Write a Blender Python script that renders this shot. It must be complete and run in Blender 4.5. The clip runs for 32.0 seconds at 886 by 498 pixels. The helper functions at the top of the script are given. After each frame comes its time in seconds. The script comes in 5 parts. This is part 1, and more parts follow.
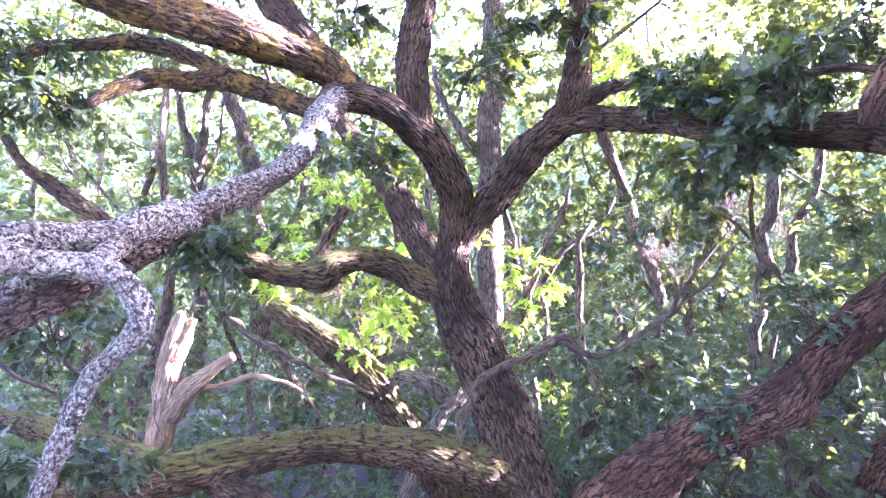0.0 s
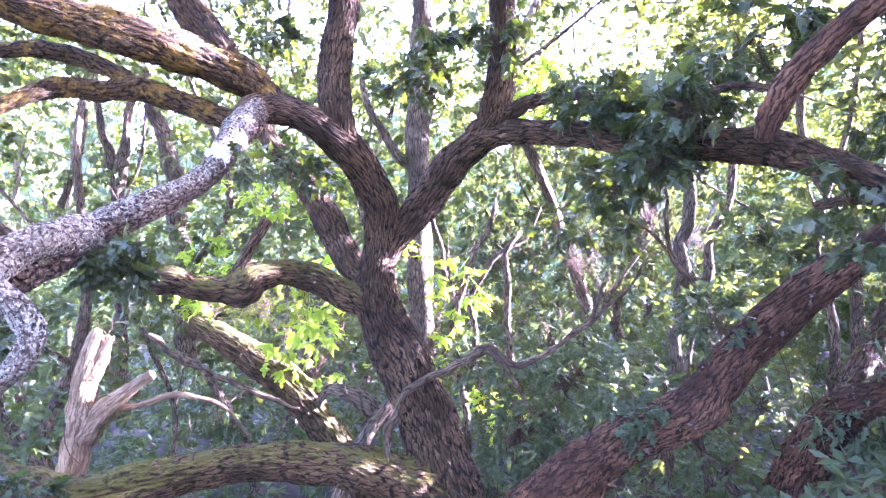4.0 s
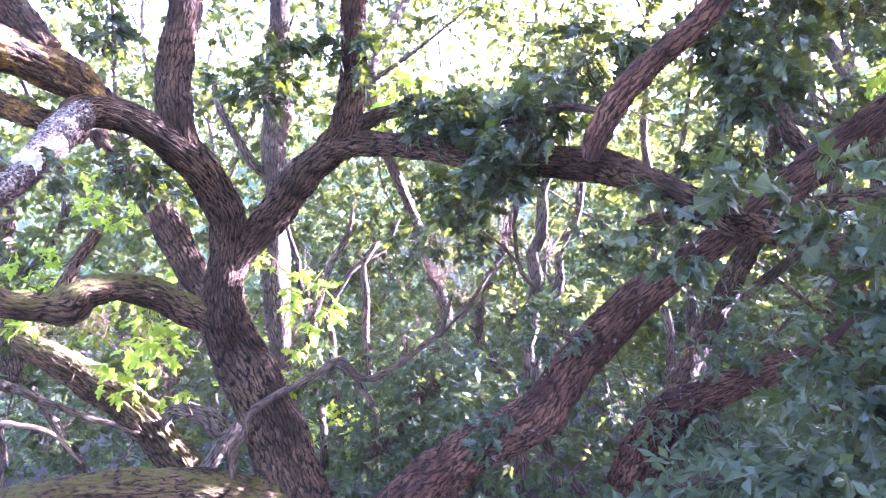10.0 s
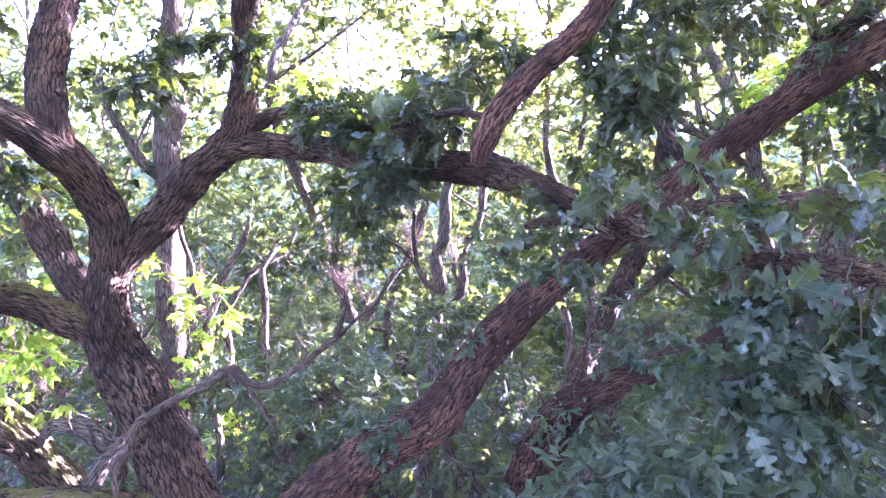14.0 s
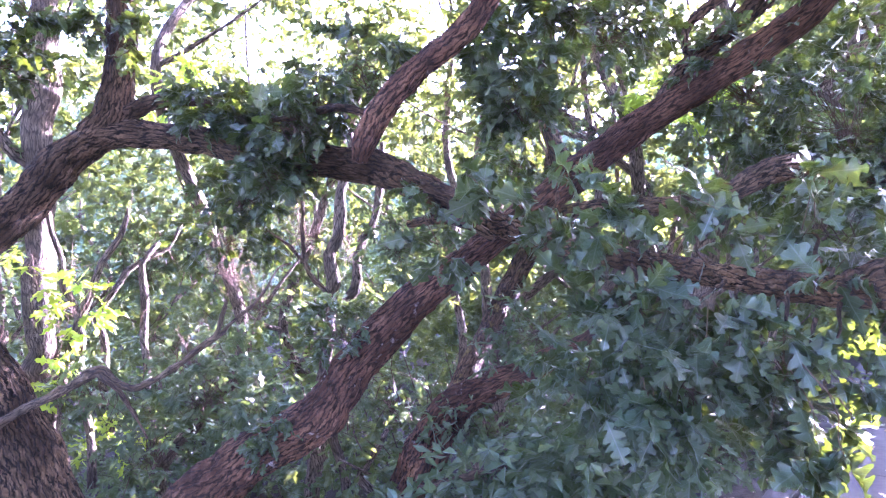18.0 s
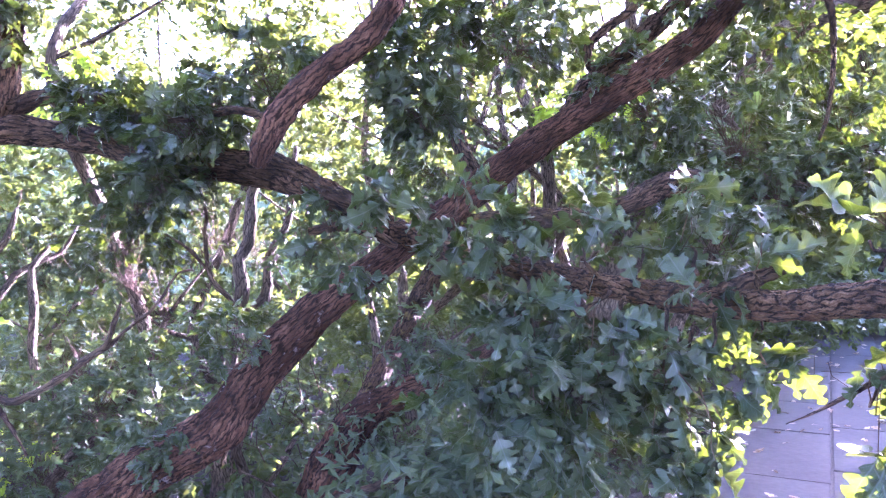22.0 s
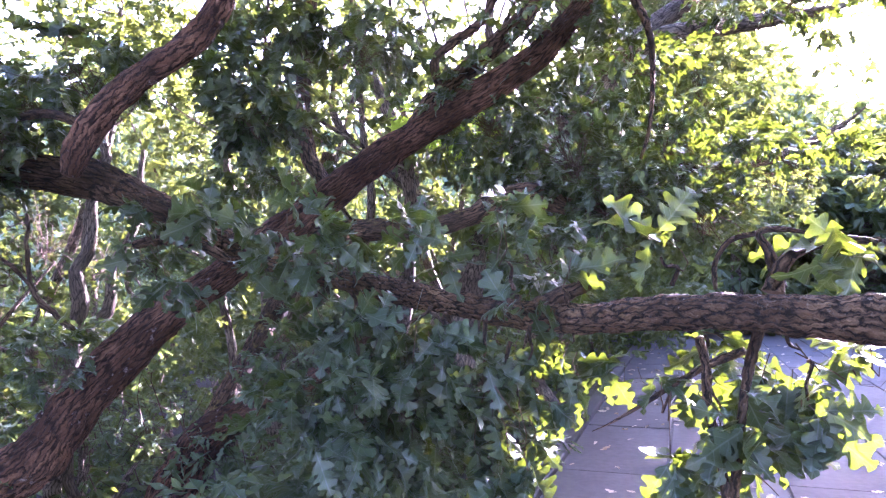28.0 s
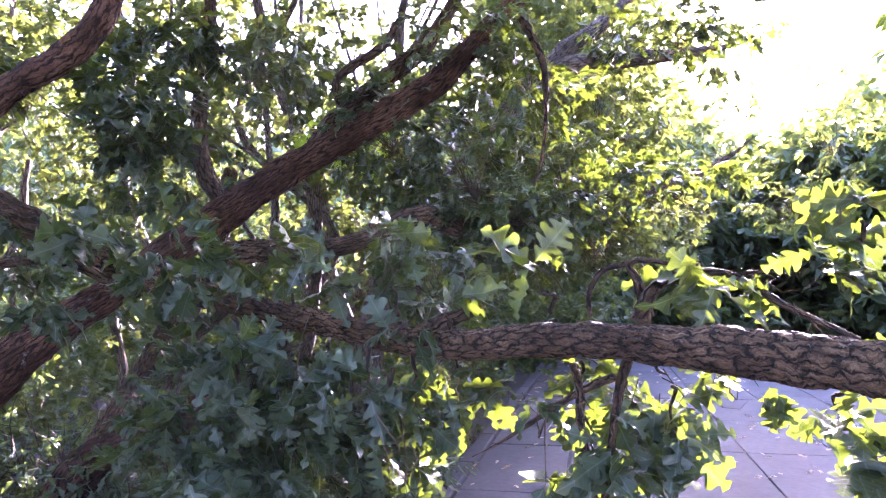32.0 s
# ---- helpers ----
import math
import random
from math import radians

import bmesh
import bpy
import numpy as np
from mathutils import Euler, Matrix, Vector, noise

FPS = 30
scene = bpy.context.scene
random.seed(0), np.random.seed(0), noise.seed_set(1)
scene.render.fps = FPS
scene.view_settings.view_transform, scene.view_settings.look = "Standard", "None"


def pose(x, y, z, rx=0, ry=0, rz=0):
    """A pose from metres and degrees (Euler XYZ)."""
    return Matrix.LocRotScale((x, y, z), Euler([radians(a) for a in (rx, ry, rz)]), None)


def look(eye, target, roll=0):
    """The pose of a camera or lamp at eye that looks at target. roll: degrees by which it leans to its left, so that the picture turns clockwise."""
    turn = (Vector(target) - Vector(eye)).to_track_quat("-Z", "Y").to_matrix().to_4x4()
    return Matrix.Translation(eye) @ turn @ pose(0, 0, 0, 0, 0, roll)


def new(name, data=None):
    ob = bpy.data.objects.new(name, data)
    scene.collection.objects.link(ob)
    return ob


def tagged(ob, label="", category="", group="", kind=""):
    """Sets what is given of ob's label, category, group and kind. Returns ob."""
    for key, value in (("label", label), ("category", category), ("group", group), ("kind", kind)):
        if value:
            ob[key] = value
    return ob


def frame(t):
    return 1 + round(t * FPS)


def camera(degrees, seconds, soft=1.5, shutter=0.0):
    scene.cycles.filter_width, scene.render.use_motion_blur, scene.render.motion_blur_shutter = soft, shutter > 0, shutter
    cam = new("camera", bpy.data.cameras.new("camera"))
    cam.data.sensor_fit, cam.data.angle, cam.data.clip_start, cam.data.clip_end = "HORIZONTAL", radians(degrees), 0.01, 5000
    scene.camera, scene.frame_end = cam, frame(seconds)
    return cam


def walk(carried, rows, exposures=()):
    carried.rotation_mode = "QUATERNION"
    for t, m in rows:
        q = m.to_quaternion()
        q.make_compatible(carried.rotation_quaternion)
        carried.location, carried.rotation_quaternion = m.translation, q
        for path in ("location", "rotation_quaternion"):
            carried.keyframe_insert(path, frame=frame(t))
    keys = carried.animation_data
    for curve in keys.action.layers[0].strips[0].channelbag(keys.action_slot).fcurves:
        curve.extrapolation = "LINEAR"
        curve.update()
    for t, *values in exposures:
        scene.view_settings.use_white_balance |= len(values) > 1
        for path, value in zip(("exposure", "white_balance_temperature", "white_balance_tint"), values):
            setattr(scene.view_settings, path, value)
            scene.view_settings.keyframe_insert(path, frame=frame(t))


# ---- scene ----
LENS = 67.0
cam = camera(LENS, 32.0, soft=1.2)
# seconds, x, y, z, yaw, pitch, roll
ROWS = [
    (0.0, 0.000, 0.000, 1.380, 0.04, 1.01, 0.00),
    (0.5, 0.030, -0.008, 1.389, -0.73, 1.34, 0.11),
    (1.0, 0.043, -0.009, 1.393, -1.62, 1.64, 0.24),
    (1.5, 0.049, -0.017, 1.398, -1.89, 1.78, 0.02),
    (2.0, 0.069, -0.015, 1.393, -2.59, 1.41, -0.09),
    (2.5, 0.079, -0.014, 1.392, -3.24, 1.61, -0.17),
    (4.5, 0.117, -0.009, 1.390, -5.93, 1.84, -0.57),
    (5.0, 0.141, -0.008, 1.383, -7.23, 1.69, -0.23),
    (5.5, 0.166, -0.011, 1.383, -8.69, 1.69, 0.06),
    (6.0, 0.169, -0.009, 1.381, -9.09, 1.88, 0.35),
    (6.5, 0.174, -0.007, 1.383, -9.88, 1.82, 0.44),
    (7.0, 0.183, -0.009, 1.389, -10.42, 2.00, 0.69),
    (7.5, 0.196, -0.009, 1.395, -11.58, 2.45, 0.10),
    (8.0, 0.211, -0.016, 1.398, -12.02, 2.25, -0.68),
    (8.5, 0.220, -0.011, 1.396, -12.36, 2.13, -0.82),
    (9.0, 0.228, -0.004, 1.406, -13.60, 2.30, -0.70),
    (9.5, 0.255, -0.005, 1.404, -14.48, 2.30, -0.97),
    (10.0, 0.274, -0.018, 1.418, -15.37, 2.32, -1.15),
    (10.5, 0.308, -0.028, 1.421, -16.65, 2.48, -1.05),
    (11.0, 0.319, -0.030, 1.425, -17.40, 2.49, -1.10),
    (11.5, 0.341, -0.029, 1.429, -18.34, 2.51, -1.14),
    (12.0, 0.346, -0.033, 1.424, -18.72, 2.51, -1.20),
    (12.5, 0.364, -0.041, 1.424, -19.78, 2.35, -1.40),
    (13.0, 0.385, -0.045, 1.429, -20.84, 2.31, -1.52),
    (13.5, 0.398, -0.047, 1.429, -21.50, 2.29, -1.56),
    (14.0, 0.407, -0.053, 1.428, -22.32, 2.27, -1.69),
    (14.5, 0.411, -0.057, 1.427, -23.04, 2.05, -1.63),
    (16.5, 0.478, -0.075, 1.427, -26.98, 2.02, -1.48),
    (17.0, 0.497, -0.078, 1.431, -28.04, 1.91, -1.30),
    (17.5, 0.514, -0.088, 1.430, -29.10, 1.93, -1.15),
    (18.0, 0.533, -0.097, 1.422, -30.06, 1.97, -1.10),
    (18.5, 0.551, -0.107, 1.425, -30.80, 2.04, -1.09),
    (19.0, 0.560, -0.111, 1.424, -31.63, 1.73, -1.11),
    (19.5, 0.574, -0.122, 1.424, -32.60, 1.72, -1.20),
    (20.0, 0.587, -0.129, 1.419, -33.74, 1.50, -1.22),
    (20.5, 0.598, -0.134, 1.419, -34.06, 1.58, -1.36),
    (21.0, 0.618, -0.139, 1.422, -35.01, 1.87, -0.94),
    (21.5, 0.633, -0.141, 1.431, -35.68, 2.06, -0.76),
    (22.0, 0.646, -0.147, 1.432, -36.25, 2.40, -0.66),
    (22.5, 0.655, -0.152, 1.443, -36.98, 2.67, -0.70),
    (23.0, 0.675, -0.164, 1.450, -37.44, 2.76, -0.78),
    (23.5, 0.693, -0.179, 1.448, -38.21, 2.92, -0.84),
    (24.0, 0.698, -0.189, 1.452, -38.69, 2.90, -0.87),
    (24.5, 0.719, -0.197, 1.455, -39.43, 2.85, -1.11),
    (25.0, 0.735, -0.209, 1.458, -40.00, 2.89, -1.13),
    (25.5, 0.753, -0.220, 1.461, -40.85, 2.84, -1.19),
    (27.5, 0.808, -0.258, 1.469, -44.47, 3.15, -1.33),
    (28.0, 0.827, -0.273, 1.471, -46.03, 2.59, -1.34),
    (28.5, 0.825, -0.273, 1.472, -46.60, 2.72, -1.16),
    (29.0, 0.839, -0.287, 1.477, -47.12, 3.12, -1.28),
    (29.5, 0.841, -0.300, 1.476, -47.58, 3.14, -1.18),
    (30.0, 0.850, -0.307, 1.481, -48.49, 3.33, -0.86),
    (30.5, 0.856, -0.314, 1.488, -49.21, 3.59, -1.27),
    (31.0, 0.865, -0.328, 1.492, -50.00, 3.78, -1.40),
    (31.5, 0.883, -0.349, 1.499, -51.10, 4.10, -1.34),
    (32.0, 0.897, -0.367, 1.503, -52.98, 3.83, -0.89),
]
EXPOSURES = [(0.0, 7.35, 5000.0, 54.0), (16.0, 7.3, 4950.0, 62.0), (24.0, 7.05, 5000.0, 61.0), (32.0, 6.45, 5250.0, 57.0)]
walk(cam, [(t, pose(x, y, z, 90 + pitch, 0, yaw) @ pose(0, 0, 0, 0, 0, roll)) for t, x, y, z, yaw, pitch, roll in ROWS], EXPOSURES)

# ---- light: a low late sun behind the trees, and a clear sky ----
SUN_YAW, SUN_UP = -80.0, 17.0
world = bpy.data.worlds.new("sky")
scene.world = world
world.use_nodes = True
sky = world.node_tree.nodes.new("ShaderNodeTexSky")
sky.sky_type, sky.sun_disc = "NISHITA", False
sky.sun_elevation, sky.sun_rotation = radians(SUN_UP), radians(-SUN_YAW)
sky.air_density, sky.dust_density = 1.3, 2.5
world.node_tree.links.new(sky.outputs[0], world.node_tree.nodes["Background"].inputs[0])
world.node_tree.nodes["Background"].inputs[1].default_value = 0.09
sun = new("sun", bpy.data.lights.new("sun", "SUN"))
sun.data.energy, sun.data.angle, sun.data.color = 2.0, radians(0.6), (1.0, 0.9, 0.74)
away = Vector((-math.sin(radians(SUN_YAW)) * math.cos(radians(SUN_UP)), math.cos(radians(SUN_YAW)) * math.cos(radians(SUN_UP)), math.sin(radians(SUN_UP))))
sun.matrix_world = look(away * 30, (0, 0, 0))


# ---- materials ----
def material(name):
    m = bpy.data.materials.new(name)
    m.use_nodes = True
    nodes = m.node_tree.nodes
    return m, nodes, m.node_tree.links, nodes["Principled BSDF"]


def node(nodes, kind, **values):
    n = nodes.new("ShaderNode" + kind)
    for key, value in values.items():
        n.inputs[key.replace("_", " ")].default_value = value
    return n


def ramp(nodes, links, source, stops):
    r = nodes.new("ShaderNodeValToRGB")
    while len(r.color_ramp.elements) < len(stops):
        r.color_ramp.elements.new(0.5)
    for e, (at, c) in zip(r.color_ramp.elements, stops):
        e.position, e.color = at, (*c, 1)
    links.new(source, r.inputs[0])
    return r.outputs[0]


def mixed(nodes, links, fac, a, b):
    m = nodes.new("ShaderNodeMix")
    m.data_type = "RGBA"
    for value, slot in ((fac, 0), (a, 6), (b, 7)):
        if isinstance(value, bpy.types.NodeSocket):
            links.new(value, m.inputs[slot])
        else:
            m.inputs[slot].default_value = value if slot == 0 else (*value, 1)
    return m.outputs[2]


def bark(name, dark, mid, light, patch=None, amount=0.0, fine=34.0, stretch_by=0.3, depth=0.012, up_only=False, flake=False):
    """Broken plates of bark between dark furrows: u runs round the limb and v along it, both in metres. patch: moss,
    lichen or an ochre tone.
    """
    m, nodes, links, bsdf = material(name)
    uv = nodes.new("ShaderNodeTexCoord")
    warp = node(nodes, "TexNoise", Scale=26.0, Detail=4.0, Roughness=0.65)
    links.new(uv.outputs["UV"], warp.inputs[0])
    bent = nodes.new("ShaderNodeVectorMath")
    bent.operation = "MULTIPLY_ADD"
    bent.inputs[1].default_value = (0.036, 0.05, 0.0)
    links.new(warp.outputs["Color"], bent.inputs[0])
    links.new(uv.outputs["UV"], bent.inputs[2])
    stretch = node(nodes, "Mapping", Scale=(1.0, stretch_by, 1.0))
    links.new(bent.outputs[0], stretch.inputs[0])
    rag = node(nodes, "TexNoise", Scale=fine * 1.5, Detail=5.0, Roughness=0.7)
    links.new(stretch.outputs[0], rag.inputs[0])
    plates = []
    for scale, near, wide in ((fine, 0.06, 0.36), (fine * 2.1, 0.02, 0.36)):
        n = node(nodes, "TexVoronoi", Scale=scale, Randomness=1.0)
        n.feature, n.voronoi_dimensions = "DISTANCE_TO_EDGE", "2D"
        links.new(stretch.outputs[0], n.inputs["Vector"])
        torn = nodes.new("ShaderNodeMath")
        torn.operation = "MULTIPLY_ADD"
        torn.inputs[1].default_value = 0.55
        links.new(rag.outputs[0], torn.inputs[0])
        links.new(n.outputs["Distance"], torn.inputs[2])
        plates.append(ramp(nodes, links, torn.outputs[0], [(0.2 + near, (0, 0, 0)), (0.2 + (near + wide) / 2, (0.65, 0.65, 0.65)), (0.2 + wide, (1, 1, 1))]))
    cell = node(nodes, "TexVoronoi", Scale=fine, Randomness=1.0)
    cell.voronoi_dimensions = "2D"
    links.new(stretch.outputs[0], cell.inputs["Vector"])
    each = nodes.new("ShaderNodeSeparateColor")
    links.new(cell.outputs["Color"], each.inputs[0])
    crack = nodes.new("ShaderNodeMath")
    crack.operation = "MULTIPLY_ADD"
    crack.inputs[1].default_value, crack.inputs[2].default_value = 0.5, 0.5
    links.new(plates[1], crack.inputs[0])
    ridge = nodes.new("ShaderNodeMath")
    ridge.operation = "MULTIPLY"
    links.new(plates[0], ridge.inputs[0])
    links.new(crack.outputs[0], ridge.inputs[1])
    grain = node(nodes, "TexNoise", Scale=150.0, Detail=6.0, Roughness=0.7)
    links.new(stretch.outputs[0], grain.inputs[0])
    broad = node(nodes, "TexNoise", Scale=4.5, Detail=5.0, Roughness=0.6)
    links.new(uv.outputs["Object"], broad.inputs[0])
    tone = mixed(nodes, links, ramp(nodes, links, grain.outputs[0], [(0.35, (0, 0, 0)), (0.68, (1, 1, 1))]), mid, light)
    tone = mixed(nodes, links, ramp(nodes, links, each.outputs[0], [(0.1, (0, 0, 0)), (0.9, (0.4, 0.4, 0.4))]), tone, [c * 0.6 for c in mid])
    tone = mixed(nodes, links, ramp(nodes, links, broad.outputs[0], [(0.4, (0, 0, 0)), (0.62, (1, 1, 1))]), tone, [c * 0.62 for c in mid])
    colour = mixed(nodes, links, ramp(nodes, links, ridge.outputs[0], [(0.16, (0, 0, 0)), (0.75, (1, 1, 1))]), dark, tone)
    if patch:
        spots = node(nodes, "TexNoise", Scale=70.0 if flake else 9.0, Detail=9.0, Roughness=0.75)
        links.new(uv.outputs["Object"], spots.inputs[0])
        where = ramp(nodes, links, spots.outputs[0], [(0.62 - amount * 0.3, (0, 0, 0)), (0.7 - amount * 0.3, (1, 1, 1))])
        if up_only:
            geo = nodes.new("ShaderNodeNewGeometry")
            axes = nodes.new("ShaderNodeSeparateXYZ")
            links.new(geo.outputs["Normal"], axes.inputs[0])
            top = ramp(nodes, links, axes.outputs[2], [(0.0, (0, 0, 0)), (0.55, (1, 1, 1))])
            both = nodes.new("ShaderNodeMath")
            both.operation = "MULTIPLY"
            links.new(where, both.inputs[0])
            links.new(top, both.inputs[1])
            where = both.outputs[0]
        colour = mixed(nodes, links, where, colour, mixed(nodes, links, grain.outputs[0], [c * 0.6 for c in patch], patch))
    links.new(colour, bsdf.inputs["Base Color"])
    bsdf.inputs["Roughness"].default_value = 0.9
    bsdf.inputs["Specular IOR Level"].default_value = 0.25
    total = nodes.new("ShaderNodeMath")
    total.operation = "MULTIPLY_ADD"
    total.inputs[1].default_value = 0.4
    links.new(grain.outputs[0], total.inputs[0])
    links.new(ridge.outputs[0], total.inputs[2])
    bump = node(nodes, "Bump", Strength=1.0, Distance=depth)
    links.new(total.outputs[0], bump.inputs["Height"])
    links.new(bump.outputs[0], bsdf.inputs["Normal"])
    return m


def leaf_material(name, low, high, through_light, gloss=0.42, share=0.4, shine=0.4):
    """A leaf: matt-waxy above, and light shines through it."""
    m, nodes, links, bsdf = material(name)
    uv = nodes.new("ShaderNodeTexCoord")
    geo = nodes.new("ShaderNodeNewGeometry")
    info = nodes.new("ShaderNodeObjectInfo")
    both = nodes.new("ShaderNodeMath")
    both.operation = "ADD"
    links.new(geo.outputs["Random Per Island"], both.inputs[0])
    links.new(info.outputs["Random"], both.inputs[1])
    part_of = nodes.new("ShaderNodeMath")
    part_of.operation = "FRACT"
    links.new(both.outputs[0], part_of.inputs[0])
    spots = node(nodes, "TexNoise", Scale=40.0, Detail=3.0)
    links.new(uv.outputs["Object"], spots.inputs[0])
    axes = nodes.new("ShaderNodeSeparateXYZ")
    links.new(uv.outputs["UV"], axes.inputs[0])
    side = nodes.new("ShaderNodeMath")
    side.operation = "ABSOLUTE"
    links.new(axes.outputs[1], side.inputs[0])
    slant = nodes.new("ShaderNodeMath")
    slant.operation = "SUBTRACT"
    links.new(axes.outputs[0], slant.inputs[0])
    links.new(side.outputs[0], slant.inputs[1])
    comb = nodes.new("ShaderNodeMath")
    comb.operation = "PINGPONG"
    comb.inputs[1].default_value = 0.065
    links.new(slant.outputs[0], comb.inputs[0])
    vein = ramp(nodes, links, comb.outputs[0], [(0.0, (0.4, 0.4, 0.4)), (0.012, (0, 0, 0))])
    rib = ramp(nodes, links, side.outputs[0], [(0.006, (0.8, 0.8, 0.8)), (0.02, (0, 0, 0))])
    colour = mixed(nodes, links, part_of.outputs[0], low, high)
    colour = mixed(nodes, links, ramp(nodes, links, spots.outputs[0], [(0.5, (0, 0, 0)), (0.8, (0.6, 0.6, 0.6))]), colour, [c * 0.55 for c in low])
    pale = [0.8 * c + 0.05 for c in high]
    colour = mixed(nodes, links, vein, colour, pale)
    colour = mixed(nodes, links, rib, colour, pale)
    links.new(colour, bsdf.inputs["Base Color"])
    links.new(ramp(nodes, links, spots.outputs[0], [(0.3, (gloss - 0.12,) * 3), (0.7, (gloss + 0.15,) * 3)]), bsdf.inputs["Roughness"])
    bump = node(nodes, "Bump", Strength=0.5, Distance=0.004)
    links.new(vein, bump.inputs["Height"])
    links.new(bump.outputs[0], bsdf.inputs["Normal"])
    bsdf.inputs["Specular IOR Level"].default_value = shine
    glow = nodes.new("ShaderNodeBsdfTranslucent")
    links.new(mixed(nodes, links, part_of.outputs[0], through_light, [c * 0.75 for c in through_light]), glow.inputs[0])
    mix = nodes.new("ShaderNodeMixShader")
    mix.inputs[0].default_value = share
    links.new(bsdf.outputs[0], mix.inputs[1])
    links.new(glow.outputs[0], mix.inputs[2])
    links.new(mix.outputs[0], nodes["Material Output"].inputs[0])
    return m


def ground_material(name, stops, scale, rough=0.95, bump_by=0.02):
    m, nodes, links, bsdf = material(name)
    uv = nodes.new("ShaderNodeTexCoord")
    a = node(nodes, "TexNoise", Scale=scale, Detail=8.0, Roughness=0.7)
    b = node(nodes, "TexNoise", Scale=scale * 18, Detail=5.0)
    info = nodes.new("ShaderNodeObjectInfo")
    for n in (a, b):
        links.new(uv.outputs["Object"], n.inputs[0])
    big = ramp(nodes, links, a.outputs[0], stops)
    fine = ramp(nodes, links, b.outputs[0], [(0.3, (0.75, 0.75, 0.75)), (0.7, (1.15, 1.15, 1.15))])
    mul = nodes.new("ShaderNodeMix")
    mul.data_type, mul.blend_type = "RGBA", "MULTIPLY"
    mul.inputs[0].default_value = 1.0
    links.new(big, mul.inputs[6])
    links.new(fine, mul.inputs[7])
    vary = mixed(nodes, links, info.outputs["Random"], [0.86] * 3, [1.1] * 3)
    mul2 = nodes.new("ShaderNodeMix")
    mul2.data_type, mul2.blend_type = "RGBA", "MULTIPLY"
    mul2.inputs[0].default_value = 1.0
    links.new(mul.outputs[2], mul2.inputs[6])
    links.new(vary, mul2.inputs[7])
    links.new(mul2.outputs[2], bsdf.inputs["Base Color"])
    bsdf.inputs["Roughness"].default_value = rough
    bump = node(nodes, "Bump", Strength=0.6, Distance=bump_by)
    links.new(b.outputs[0], bump.inputs["Height"])
    links.new(bump.outputs[0], bsdf.inputs["Normal"])
    return m


BARK = {
    "trunk": bark("oak_bark", (0.012, 0.008, 0.006), (0.071, 0.042, 0.021), (0.270, 0.174, 0.096), (0.14, 0.105, 0.032), 0.12, fine=50.0, stretch_by=0.12, up_only=True, depth=0.022),
    "limb": bark("limb_bark", (0.014, 0.009, 0.006), (0.066, 0.038, 0.020), (0.218, 0.137, 0.074), (0.17, 0.125, 0.035), 0.25, fine=50.0, stretch_by=0.16, up_only=True, depth=0.018),
    "reddish": bark("reddish_bark", (0.018, 0.009, 0.006), (0.082, 0.036, 0.018), (0.244, 0.134, 0.075), (0.3, 0.25, 0.23), 0.0, fine=50.0, stretch_by=0.13, depth=0.018),
    "scaly": bark("scaly_bark", (0.016, 0.01, 0.006), (0.100, 0.052, 0.023), (0.326, 0.207, 0.108), (0.34, 0.27, 0.2), 0.12, fine=54.0, stretch_by=0.24, depth=0.02, up_only=True, flake=True),
    "mossy": bark("mossy_bark", (0.014, 0.009, 0.006), (0.085, 0.048, 0.024), (0.250, 0.162, 0.084), (0.14, 0.125, 0.028), 0.62, fine=48.0, stretch_by=0.17, up_only=True, depth=0.018),
    # ochre patches scattered on all sides of the limb
    "ochre": bark("ochre_patched_bark", (0.014, 0.009, 0.006), (0.078, 0.045, 0.023), (0.213, 0.140, 0.073), (0.24, 0.15, 0.03), 0.38, fine=48.0, stretch_by=0.18, depth=0.02),
    "lichen": bark("lichen_bark", (0.03, 0.022, 0.018), (0.161, 0.122, 0.100), (0.359, 0.296, 0.244), (0.42, 0.41, 0.36), 0.4, fine=54.0, stretch_by=0.5, depth=0.016, flake=True),
    "lichen_top": bark("lichen_topped_bark", (0.02, 0.014, 0.01), (0.103, 0.069, 0.052), (0.267, 0.198, 0.155), (0.38, 0.365, 0.32), 0.46, fine=48.0, stretch_by=0.42, depth=0.022, up_only=True, flake=True),
    "deadwood": bark("dead_wood", (0.028, 0.02, 0.014), (0.102, 0.069, 0.041), (0.194, 0.145, 0.090), fine=60.0, stretch_by=0.12, depth=0.005),
    "twig": bark("brown_twig", (0.025, 0.014, 0.009), (0.075, 0.042, 0.026), (0.13, 0.08, 0.052), fine=80.0, stretch_by=0.12, depth=0.002),
    "bare": bark("bare_wood", (0.13, 0.08, 0.045), (0.28, 0.19, 0.12), (0.4, 0.29, 0.2), fine=40.0, stretch_by=0.08, depth=0.004),
    "far": bark("woodland_bark", (0.035, 0.026, 0.019), (0.14, 0.105, 0.072), (0.3, 0.235, 0.165), fine=50.0, stretch_by=0.16, depth=0.012),
}
